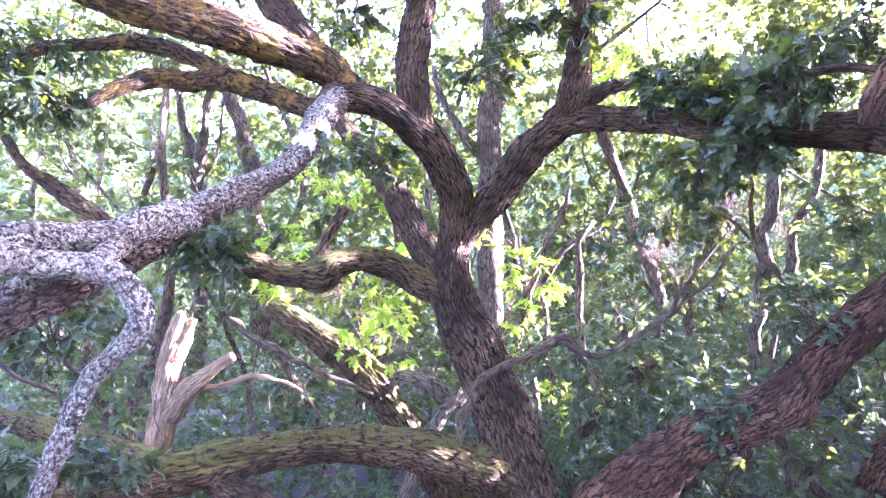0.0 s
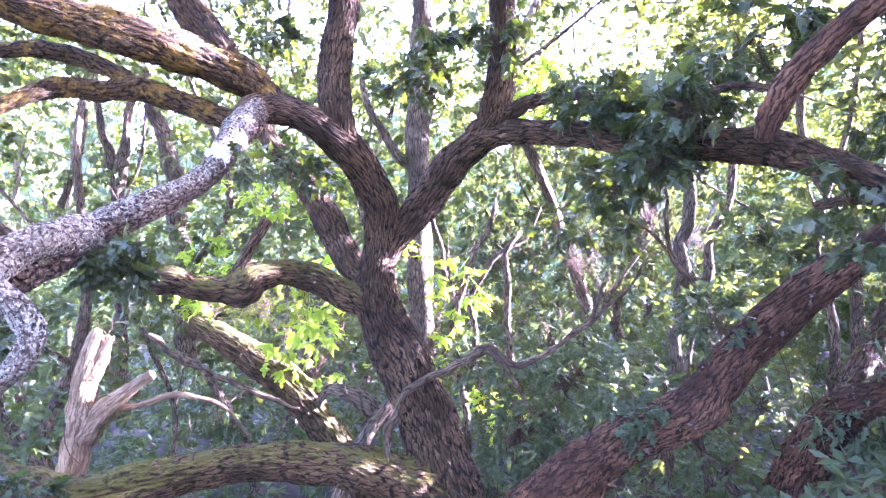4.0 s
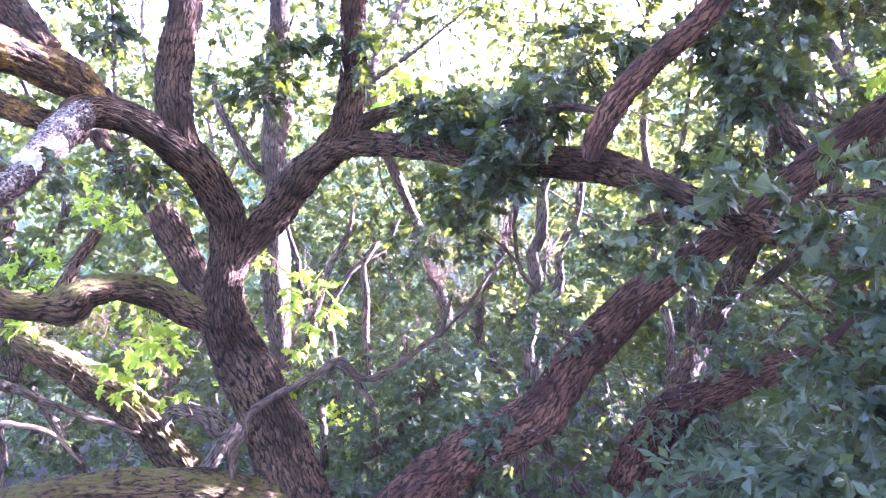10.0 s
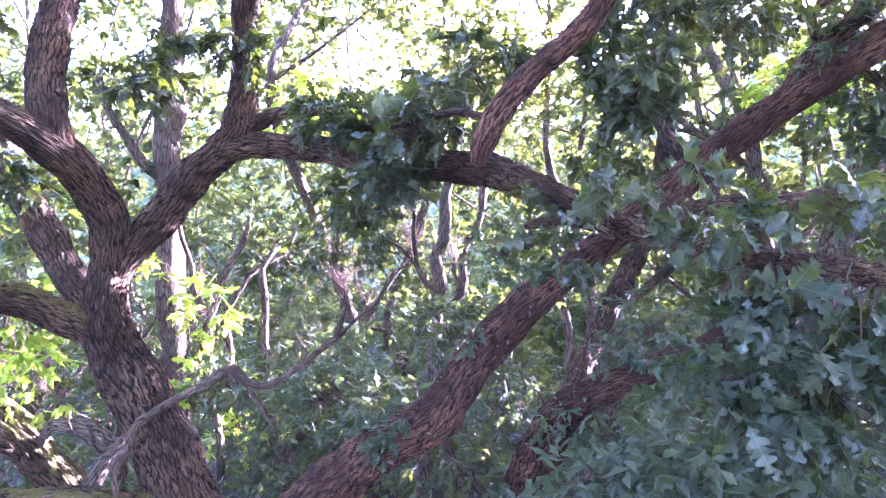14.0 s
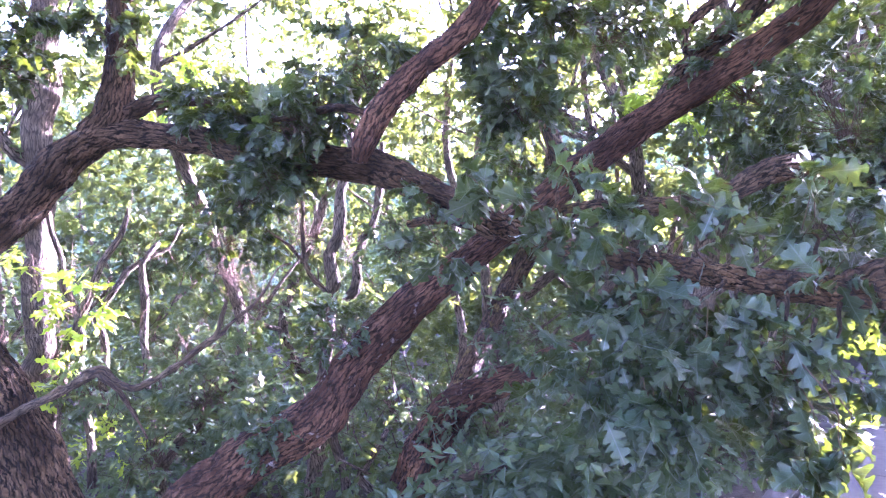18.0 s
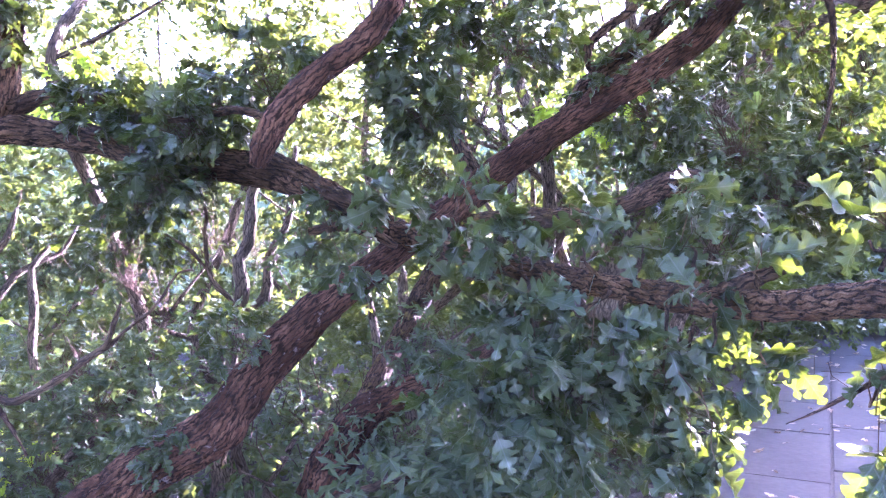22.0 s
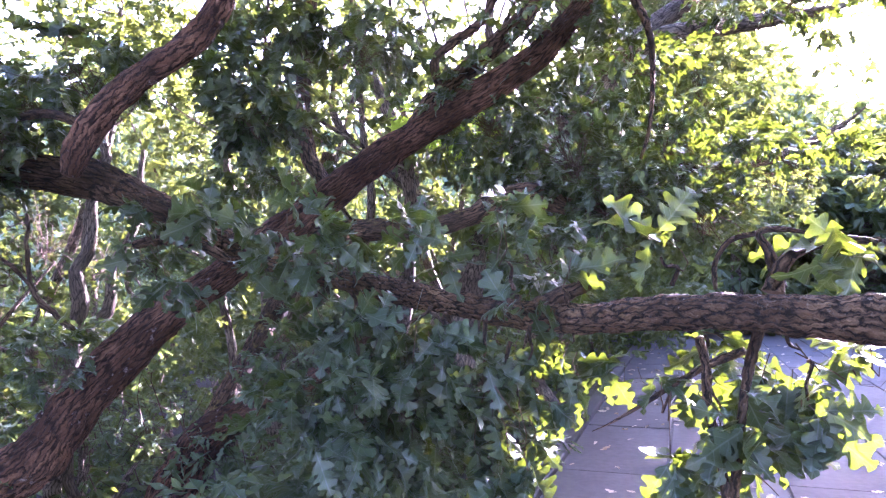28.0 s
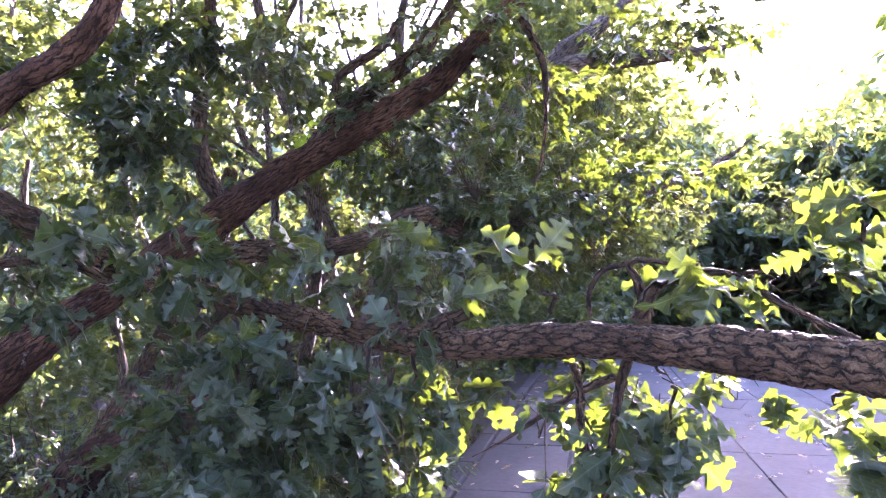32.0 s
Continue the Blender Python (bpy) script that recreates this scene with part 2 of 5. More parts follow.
LEAF = {
    "o": leaf_material("oak_leaf", (0.008, 0.018, 0.009), (0.037, 0.053, 0.024), (0.28, 0.38, 0.012), share=0.13, gloss=0.36, shine=0.3),
    # darker copy of the shrub leaf: shade is put into its colour
    "s": leaf_material("leaf_tinted_shaded", (0.022, 0.038, 0.026), (0.055, 0.078, 0.05), (0.28, 0.38, 0.06), share=0.22, gloss=0.5, shine=0.22),
    # pale lime copy of the shrub leaf: sunlight is put into its colour
    "y": leaf_material("leaf_tinted_sunlit", (0.13, 0.21, 0.02), (0.26, 0.36, 0.045), (0.5, 0.66, 0.03), share=0.55),
    "b": leaf_material("wood_leaf", (0.024, 0.039, 0.023), (0.06, 0.081, 0.042), (0.36, 0.42, 0.045), share=0.18, gloss=0.6, shine=0.14),
    "litter": leaf_material("fallen_leaf", (0.2, 0.13, 0.07), (0.42, 0.34, 0.26), (0.3, 0.2, 0.08), gloss=0.7, share=0.15),
}
SOIL = ground_material("soil", [(0.3, (0.012, 0.009, 0.006)), (0.6, (0.032, 0.024, 0.014)), (0.8, (0.022, 0.028, 0.012))], 2.0, bump_by=0.05)
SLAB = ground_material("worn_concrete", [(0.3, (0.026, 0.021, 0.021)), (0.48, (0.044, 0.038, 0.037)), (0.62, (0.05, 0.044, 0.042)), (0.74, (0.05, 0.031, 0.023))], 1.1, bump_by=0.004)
DISTANT = ground_material("distant_foliage", [(0.3, (0.025, 0.038, 0.015)), (0.5, (0.06, 0.082, 0.032)), (0.72, (0.115, 0.145, 0.052))], 1.6, bump_by=0.4)
LICHEN = ground_material("white_lichen", [(0.3, (0.28, 0.29, 0.25)), (0.6, (0.5, 0.5, 0.46))], 40.0, bump_by=0.01)
JOINT = ground_material("joint_dirt", [(0.3, (0.03, 0.025, 0.02)), (0.7, (0.07, 0.06, 0.05))], 6.0)


# ---- builders ----
def mesh_of(name, verts, faces, mat, uv=None, smooth=True):
    me = bpy.data.meshes.new(name)
    verts, faces = np.asarray(verts, np.float32), np.asarray(faces, np.int32)
    per = faces.shape[1]
    me.vertices.add(len(verts))
    me.vertices.foreach_set("co", verts.ravel())
    me.loops.add(faces.size)
    me.loops.foreach_set("vertex_index", faces.ravel())
    me.polygons.add(len(faces))
    me.polygons.foreach_set("loop_start", np.arange(0, faces.size, per, dtype=np.int32))
    me.polygons.foreach_set("use_smooth", np.full(len(faces), smooth))
    if uv is not None:
        me.uv_layers.new(name="UVMap").data.foreach_set("uv", np.asarray(uv, np.float32).ravel())
    me.materials.append(mat)
    me.update(calc_edges=True)
    return me


def part(name, me, parent, label=""):
    ob = new(name, me)
    ob.parent = parent
    return tagged(ob, label)


def glide(points, step):
    """A smooth line through the points (x, y, z, radius), in steps of about that length."""
    p = np.array(points, float)
    p = np.vstack([2 * p[0] - p[1], p, 2 * p[-1] - p[-2]])
    p[0, 3], p[-1, 3] = p[1, 3], p[-2, 3]
    out = []
    for a, b, c, d in zip(p, p[1:], p[2:], p[3:]):
        n = max(1, int(np.linalg.norm(c[:3] - b[:3]) / step))
        t = (np.arange(n) / n)[:, None]
        out.append(0.5 * (2 * b + (c - a) * t + (2 * a - 5 * b + 4 * c - d) * t**2 + (3 * b - a - 3 * c + d) * t**3))
    return np.vstack([*out, p[-2:-1]])


def tube(name, points, mat, rough=0.02, seed=0, fine=True, along_by=0.3):
    """A limb: a tapered, knotty tube with furrows in its surface and closed ends."""
    size = float(np.mean([q[3] for q in points]))
    line = glide(points, max(0.01, min(0.022, size * 0.24)) if fine else 0.09)
    c, r = line[:, :3], np.maximum(line[:, 3], 0.002)
    n = int(min(120, max(8, size * 800))) if fine else int(min(20, max(6, size * 260)))
    along = np.gradient(c, axis=0)
    along /= np.linalg.norm(along, axis=1)[:, None] + 1e-9
    up = np.array([0.3, 0.1, 1.0]) if abs(along[0, 2]) < 0.8 else np.array([1.0, 0.2, 0.0])
    sides = []
    for t in along:
        up = up - t * (up @ t)
        up /= np.linalg.norm(up)
        sides.append((up.copy(), np.cross(t, up)))
    sides = np.array(sides)
    v = np.r_[0, np.cumsum(np.linalg.norm(np.diff(c, axis=0), axis=1))]
    ang = np.linspace(0, 2 * np.pi, n, endpoint=False)
    rng = np.random.default_rng(seed)
    ph = rng.uniform(0, 6.28, 8)
    a, vv = ang[None, :], v[:, None] / max(size, 0.01)
    knot = 0.05 * np.sin(2 * a + 0.5 * vv + ph[0]) + 0.035 * np.sin(3 * a - 0.9 * vv + ph[1]) + 0.04 * np.sin(1.7 * vv + ph[2]) + 0.03 * np.sin(a + 2.3 * vv + ph[3])
    k = max(3, n // 4)
    wob = 1.2 * np.sin(0.8 * vv + ph[4]) + 0.8 * np.sin(1.9 * vv + ph[5])
    furrow = np.abs(np.sin(k * a + 2.2 * wob + 1.6 * np.sin(3 * a + 2.2 * vv) + 1.2 * np.sin(5 * a - 3.7 * vv))) - 0.6
    radius = r[:, None] * (1 + knot + rough * furrow + rng.normal(0, rough * 0.18, (len(c), n)))
    if size > 0.009 and fine:
        q = 1 / max(0.01, min(0.03, size * 0.32))
        relief = np.empty((len(c), n))
        for i in range(len(c)):
            for j in range(n):
                p = Vector((math.cos(ang[j]) * r[i] * q, math.sin(ang[j]) * r[i] * q, v[i] * q * along_by + seed * 7.1))
                relief[i, j] = min(0.42, 2.6 * abs(noise.noise(p)) ** 0.8 - 0.35) + 0.4 * noise.noise(p * 2.3)
        radius = radius + np.minimum(0.026, r * 0.2)[:, None] * relief
    ring = c[:, None] + radius[..., None] * (np.cos(a)[..., None] * sides[:, None, 0] + np.sin(a)[..., None] * sides[:, None, 1])
    m = len(c)
    verts = np.vstack([ring.reshape(-1, 3), c[:1] - along[:1] * r[0] * 0.4, c[-1:] + along[-1:] * r[-1] * 0.5])
    i, j = np.meshgrid(np.arange(m - 1), np.arange(n), indexing="ij")
    j2 = (j + 1) % n
    quads = np.stack([i * n + j, i * n + j2, (i + 1) * n + j2, (i + 1) * n + j], -1).reshape(-1, 4)
    around = ang * size
    u2 = (j + 1) * (2 * np.pi / n) * size
    uv = np.stack([np.stack([around[j], v[i]], -1), np.stack([u2, v[i]], -1), np.stack([u2, v[i + 1]], -1), np.stack([around[j], v[i + 1]], -1)], 2).reshape(-1, 2)
    jj = np.arange(n)
    caps = np.vstack([np.stack([(jj + 1) % n, jj, np.full(n, m * n), np.full(n, m * n)], -1), np.stack([(m - 1) * n + jj, (m - 1) * n + (jj + 1) % n, np.full(n, m * n + 1), np.full(n, m * n + 1)], -1)])
    tri = np.vstack([quads[:, [0, 1, 2]], quads[:, [0, 2, 3]], caps[:, :3]])
    uvq = uv.reshape(-1, 4, 2)
    uvt = np.vstack([uvq[:, [0, 1, 2]].reshape(-1, 2), uvq[:, [0, 2, 3]].reshape(-1, 2), np.zeros((len(caps) * 3, 2))])
    return mesh_of(name, verts, tri, mat, uvt)


# a lobed oak leaf one long: widest past its middle, broad rounded lobes slanting forward, narrow bays between them
ROUND = ((0.0, 0.0), (0.14, 0.3), (0.24, 0.8), (0.38, 0.98), (0.56, 1.0), (0.72, 0.86), (0.84, 0.35))
BLUNT = ((0.0, 0.0), (0.22, 0.86), (0.68, 1.0))
SHARP = ((0.0, 0.0), (0.5, 1.0))


def oak_leaf(edge, lobes, widest=0.3, fold=0.3, droop=0.3, bay=0.74, stalk=0.1, slant=0.3):
    verts, faces = [], []
    rows = [(stalk * k / 2, 0.009) for k in range(2)] if stalk else []
    pitch = (1 - stalk) / lobes
    for i in range(math.ceil(lobes)):
        for at, rise in edge:
            q = (i + at) / lobes
            if q < 0.97:
                swell = widest * math.sin(math.pi * min(0.94, 0.08 + q) ** 1.35) ** 0.65
                rows.append((stalk + pitch * (i + at), max(0.014, swell * (1 - bay * (1 - 0.2 * q) * (1 - rise)))))
    rows.append((1.0, 0.012))
    for k, (x, h) in enumerate(rows):
        lead = slant * max(0.0, h - 0.05) * (1 - x)
        z = -droop * x * x + 0.04 * math.sin(9 * x)
        edge_z = z + fold * h + 0.15 * h * math.sin(14 * x + lobes)
        verts += [(x + lead, h, edge_z), (x, 0.0, z), (x + lead * 0.9, -h * 0.94, edge_z - 0.08 * h)]
        if k:
            b = 3 * k
            faces += [(b - 3, b - 2, b + 1, b), (b - 2, b - 1, b + 2, b + 1)]
    q = np.array(faces)
    return np.array(verts), np.vstack([q[:, [0, 1, 2]], q[:, [0, 2, 3]]])


def leaf_uv(v, faces):
    return v[faces.ravel()][:, :2]


BLADES = {"near": oak_leaf(ROUND, 3.6, 0.3, 0.35, 0.4), "mid": oak_leaf(BLUNT, 3.5, 0.29, 0.35, 0.4, stalk=0.0), "small": oak_leaf(SHARP, 3.0, 0.28, 0.3, 0.3, bay=0.66, stalk=0.0)}
BLADES["tiny"] = (np.array([(0, 0, 0), (0.42, 0.29, 0.06), (0.53, 0.1, 0.0), (0.8, 0.25, 0.0), (1.0, 0, -0.2), (0.78, -0.24, 0.0), (0.5, -0.11, 0.0), (0.4, -0.28, 0.06)]), np.array([(0, 2, 1), (0, 6, 2), (0, 7, 6), (2, 4, 3), (2, 6, 4), (6, 5, 4)]))
BLADES["plain"] = (np.array([(0, 0, 0), (0.55, 0.24, 0.06), (1.0, 0, -0.2), (0.55, -0.24, 0.06)]), np.array([(0, 2, 1), (0, 3, 2)]))


def turned(out, up):
    """Turns whose x is out and whose z is close to up, for arrays of ways."""
    x = out / (np.linalg.norm(out, axis=1)[:, None] + 1e-9)
    y = np.cross(up, x)
    y /= np.linalg.norm(y, axis=1)[:, None] + 1e-9
    return np.stack([x, y, np.cross(x, y)], -1)


def sprays(rng, centre, rx, rz, count, droop=0.35, tilt=0.5):
    """Leaf feet, ways and faces: rosettes of leaves at twig tips, scattered through a lumpy cloud."""
    tips = max(1, count // 6)
    way = rng.normal(size=(tips, 3))
    way /= np.linalg.norm(way, axis=1)[:, None]
    far = rng.uniform(0.15, 1.0, (tips, 1)) ** 0.55
    at = way * far * np.array([rx, rx, rz]) + np.array(centre)
    who = rng.integers(0, tips, count)
    out = way[who] * 0.7 + rng.normal(size=(count, 3)) * 0.75
    out[:, 2] = out[:, 2] * 0.6 - droop
    up = rng.normal(size=(count, 3)) * tilt + np.array([0, 0, 1.0])
    foot = at[who] + rng.normal(size=(count, 3)) * 0.012
    return at, foot, out, up


# gaps in the leaves through which the sun reaches the spots that it lights
SUNLIT = [(-1.43, 4.91, 0.85), (-1.0, 4.91, 0.62), (2.62, 4.2, 0.35), (2.75, 4.35, 0.45), (-2.2, 5.2, 0.15), (-2.05, 5.2, 0.95), (-1.8, 5.1, 0.55), (-2.15, 5.2, 0.45), (-2.1, 5.2, 0.75), (-0.75, 5.4, 0.85), (-0.45, 5.4, 0.6), (-0.95, 3.65, 2.62), (-1.3, 3.5, 2.7), (2.2, 3.9, 0.6), (2.45, 4.3, 0.5), (2.7, 1.1, 0.95), (3.0, 0.0, 1.55), (3.1, 0.4, 1.2), (3.1, -0.1, 1.1), (2.9, 0.75, 1.15), (3.1, -0.3, 1.2), (2.95, 0.2, 1.0), (2.9, -0.2, 1.65), (2.85, 0.5, 0.9), (1.0, 5.3, 0.4)]


def thinned(foot, out, up):
    keep = np.ones(len(foot), bool)
    for *p, wide in [(*q, 0.24) for q in SUNLIT] + [(-0.6, 5.4, 0.8, 0.5), (-0.9, 5.6, 1.2, 0.4), (0.6, 5.3, 1.35, 0.32), (-0.2, 5.3, 1.5, 0.45), (2.7, 4.3, 0.4, 0.26), (7.0, 5.5, 2.3, 0.6), (8.0, 6.6, 3.0, 0.7), (-0.45, 5.25, 1.02, 0.45), (-0.1, 5.2, 1.3, 0.34), (0.62, 5.05, 1.28, 0.24), (-1.0, 5.3, 0.9, 0.4), (-1.28, 5.52, 1.14, 0.36), (0.48, 5.10, 0.99, 0.36), (-2.2, 5.2, 0.6, 0.35)]:
        d = foot - np.array(p)
        t = d @ np.array(away)
        keep &= ~((t > 0.45) & (np.linalg.norm(d - t[:, None] * np.array(away), axis=1) < wide))
    return foot[keep], out[keep], up[keep]


def leaves(name, foot, out, up, size, kind, mat, rng):
    foot, out, up = thinned(foot, out, up)
    v, fc = BLADES[kind]
    n = len(foot)
    turn = turned(out, up)
    s = size * rng.uniform(0.65, 1.2, n)
    wide = rng.uniform(0.8, 1.25, n)
    local = v[None] * np.stack([s, s * wide, s * rng.uniform(-0.6, 1.8, n)], -1)[:, None]
    verts = np.einsum("nij,nkj->nki", turn, local) + foot[:, None]
    faces = (fc[None] + (np.arange(n) * len(v))[:, None, None]).reshape(-1, 3)
    return mesh_of(name, verts.reshape(-1, 3), faces, mat, np.tile(leaf_uv(v, fc), (n, 1)), smooth=False)


TREES = {}


def tree(key, name, label, at, category="tree", group=""):
    ob = new(name)
    ob.location = at
    TREES[key] = tagged(ob, label, category, group)
    return ob


def under(key, ob):
    """Makes ob a part of that tree, where it stands in the world."""
    root = TREES[key]
    ob.parent = root
    ob.matrix_parent_inverse = Matrix.Translation(-root.location)
    return ob


COUNT = [0]


def twigs(name, anchor, tips, thick, mat, rng, starts=None, bend=0.02):
    """Thin bent twigs from one place to many tips, in one mesh."""
    t = np.linspace(0, 1, 5)[None, :, None]
    n = len(tips)
    start = np.asarray(anchor)[None] + rng.normal(size=(n, 3)) * 0.03 if starts is None else starts
    bow = rng.normal(size=(n, 3)) * (0.06 if starts is None else bend)
    line = start[:, None] * (1 - t) + tips[:, None] * t + bow[:, None] * np.sin(np.pi * t) + rng.normal(size=(n, 5, 3)) * 0.008
    r = thick * np.linspace(1, 0.45, 5)[None, :, None]
    corner = np.array([(1, 0, 0.3), (-0.5, 0.87, -0.3), (-0.5, -0.87, 0.6)])
    verts = (line[:, :, None] + corner[None, None] * r[..., None]).reshape(-1, 3)
    base = (np.arange(n) * 15)[:, None, None, None] + (np.arange(4) * 3)[None, :, None, None]
    quad = np.array([(0, 1, 4, 3), (1, 2, 5, 4), (2, 0, 3, 5)])[None, None]
    return mesh_of(name, verts, (base + quad).reshape(-1, 4), mat)


def side_twigs(key, points, number, rng):
    """Short broken twigs along a dead branch."""
    line = glide(points, 0.03)
    t = np.linspace(0, 1, 4)[None, :, None]
    at = line[rng.integers(len(line) // 6, len(line), number)][:, :3]
    way = rng.normal(size=(number, 3))
    way[:, 2] += 0.2
    tip = at + way / np.linalg.norm(way, axis=1)[:, None] * rng.uniform(0.05, 0.28, (number, 1))
    ob = new("twig_tangle", twigs("twig_tangle", (0, 0, 0), tip, 0.0028, BARK["twig"], rng, at))
    under(key, tagged(ob, kind="stuff"))


def limb(what, key, kind, points):
    COUNT[0] += 1
    plain = "trunk" if kind == "trunk" else "dead_branch" if kind == "deadwood" else "branch"
    look_of = "scaly" if what == "right_limb" else "trunk" if what == "fork_limb" else "ochre" if what in ("upper_left_limb", "second_left_limb", "second_left_twig") else "mossy" if what in MOSSY else "reddish" if what in REDDISH else kind
    look_of = "bare" if key == "lit" else "far" if key in FAR and kind != "deadwood" and what not in MOSSY else "lichen_top" if what == "lichen_limb" else look_of
    mat = BARK[look_of]
    note = {"lichen": "grey branch crusted with pale lichen", "lichen_top": "limb with grey lichen along its top", "mossy": "limb with green moss along its top", "ochre": "limb with ochre patches over its furrows", "deadwood": "bare grey dead wood", "bare": "barkless tan wood"}.get(look_of, "")
    if kind == "deadwood" or key in ("lit", "leaning"):
        side_twigs(key, points, 16 if kind == "deadwood" else 12, np.random.default_rng(COUNT[0]))
    if kind == "deadwood":
        kink = np.random.default_rng(COUNT[0])
        line = glide(points, 0.07)
        points = [(*(q[:3] + kink.normal(size=3) * 0.011), q[3] * kink.uniform(0.55, 0.95)) for q in line]
    elif key in ("thicket", "slim", "back", "grey", "pale"):
        kink = np.random.default_rng(COUNT[0])
        points = [(*(q[:3] + kink.normal(size=3) * min(0.022, q[3] * 0.5)), q[3] * kink.uniform(0.78, 1.02)) for q in glide(points, 0.16)]
        side_twigs(key, points, 12, kink)
    return under(key, tagged(new(plain, tube(plain, points, mat, seed=COUNT[0], fine=key not in ("pale", "grey", "back", "slim", "edge", "thicket"), along_by=0.5 if look_of in ("scaly", "lichen", "lichen_top") else 0.2)), note))


def foliage(key, centre, rx, rz, count, size, tone):
    COUNT[0] += 1
    rng = np.random.default_rng(COUNT[0])
    at, foot, out, up = sprays(rng, centre, rx, rz, int(count * (1.9 if size < 0.165 else 1.35)))
    ob = new("leaf_clump", leaves("leaf_clump", foot, out, up, size * 0.8 if size > 0.165 else size * 0.78, "near" if size > 0.165 else "mid" if tone == "o" else "small", LEAF[tone], rng))
    under(key, tagged(ob, kind="stuff"))
    ob = new("twig_tangle", twigs("twig_tangle", np.array(centre) - (0, 0, rz * 0.3), at[::3] if tone == "y" else at, 0.0024, BARK["twig"], rng))
    under(key, tagged(ob, kind="stuff"))


SHAPES = [oak_leaf(ROUND, n, w, fo, dr, bay=by) for n, w, fo, dr, by in ((4.6, 0.29, 0.45, 0.3, 0.76), (3.6, 0.29, 0.3, 0.7, 0.8), (3.6, 0.32, 0.6, 0.15, 0.7), (4.6, 0.31, -0.35, 0.45, 0.78), (3.6, 0.3, 0.2, -0.25, 0.74), (4.6, 0.33, 0.8, 0.5, 0.8))]
NEAR = [mesh_of("leaf", v, fc, LEAF["o"], leaf_uv(v, fc)) for v, fc in SHAPES]


def spray(key, centre, rx, rz, count, size, droop, hang):
    """Large oak leaves near the path, each a piece of its own on the branch that carries them."""
    COUNT[0] += 1
    rng = np.random.default_rng(COUNT[0])
    at, foot, out, up = sprays(rng, centre, rx, rz, count, droop, 0.85)
    picked = [(p, turn, s, rng.integers(len(NEAR)), rng.uniform(0.85, 1.15)) for p, turn, s in zip(foot, turned(out, up), size * rng.uniform(0.6, 1.1, count))]
    hub = np.asarray(centre) * 0.6 + np.asarray(hang) * 0.4
    tips = twigs("twig_tangle", hub, at, 0.003, BARK["limb"], rng)
    reach = hub - np.asarray(hang)
    line = [(*(np.asarray(hang) + reach * q + rng.normal(size=3) * 0.012), 0.008 - 0.004 * q) for q in (0, 0.3, 0.65, 1.0)]
    branch = under(key, new("branch", tube("branch", line, BARK["limb"], seed=COUNT[0])))
    part("twig_tangle", tips, branch)["kind"] = "stuff"
    for p, turn, s, which, wide in picked:
        ob = part("leaf", NEAR[which], branch)
        ob.matrix_basis = Matrix.LocRotScale(Vector(p), Matrix(turn.tolist()).to_quaternion(), (s, s * wide, s))


REDDISH = ("low_trunk", "burl", "upper_right_limb", "third_trunk")
FAR = ("back", "slim", "leaning", "pale", "grey", "edge", "thicket")
MOSSY = ("mossy_limb", "mossy_limb2", "knob_limb", "leaning_trunk", "upper_left_limb")

# ---- ground and pavement ----
# the pavement runs along ACROSS = 0.45; the wood lies beyond that edge
AX, AY = 0.915, 0.404
EDGE, WIDE, LONG = 0.42, 0.79, 1.58


def paved(along, across, z=0.0):
    return np.array([along * AX - across * AY, along * AY + across * AX, z])


def ground_height(x, y):
    """Level with the pavement along its edge, falling away into the wood."""
    across = -AY * x + AX * y
    fall = np.clip((across - 0.6) / 3.2, 0, 1)
    rise = np.clip((np.hypot(x, y) - 12) / 30, 0, 1) * np.clip((across - 4) / 8, 0, 1)
    return -0.05 - 1.35 * fall * fall * (3 - 2 * fall) + 2.5 * rise + 0.05 * np.sin(1.3 * x + 0.7 * y) * np.clip(across - 0.6, 0, 1)


gx = np.r_[-3000, -400, -100, np.linspace(-30, 40, 141), 120, 500, 3000]
gy = np.r_[-3000, -400, -100, np.linspace(-30, 40, 141), 120, 500, 3000]
GX, GY = np.meshgrid(gx, gy, indexing="ij")
gi, gj = np.meshgrid(np.arange(len(gx) - 1), np.arange(len(gy) - 1), indexing="ij")
k = gi * len(gy) + gj
ground = new("ground", mesh_of("ground", np.stack([GX, GY, ground_height(GX, GY)], -1).reshape(-1, 3), np.stack([k, k + len(gy), k + len(gy) + 1, k + 1], -1).reshape(-1, 4), SOIL))
tagged(ground, "dark soil and leaf litter under the trees", "ground", kind="structure")

# slabs with open joints near the view, one worn sheet beyond
def box(name, size, mat, bevel=0.006):
    bm = bmesh.new()
    bmesh.ops.create_cube(bm, size=1.0, matrix=Matrix.Diagonal((*size, 1)))
    bmesh.ops.bevel(bm, geom=bm.edges, offset=bevel, segments=1, affect="EDGES")
    me = bpy.data.meshes.new(name)
    bm.to_mesh(me)
    bm.free()
    me.materials.append(mat)
    return me


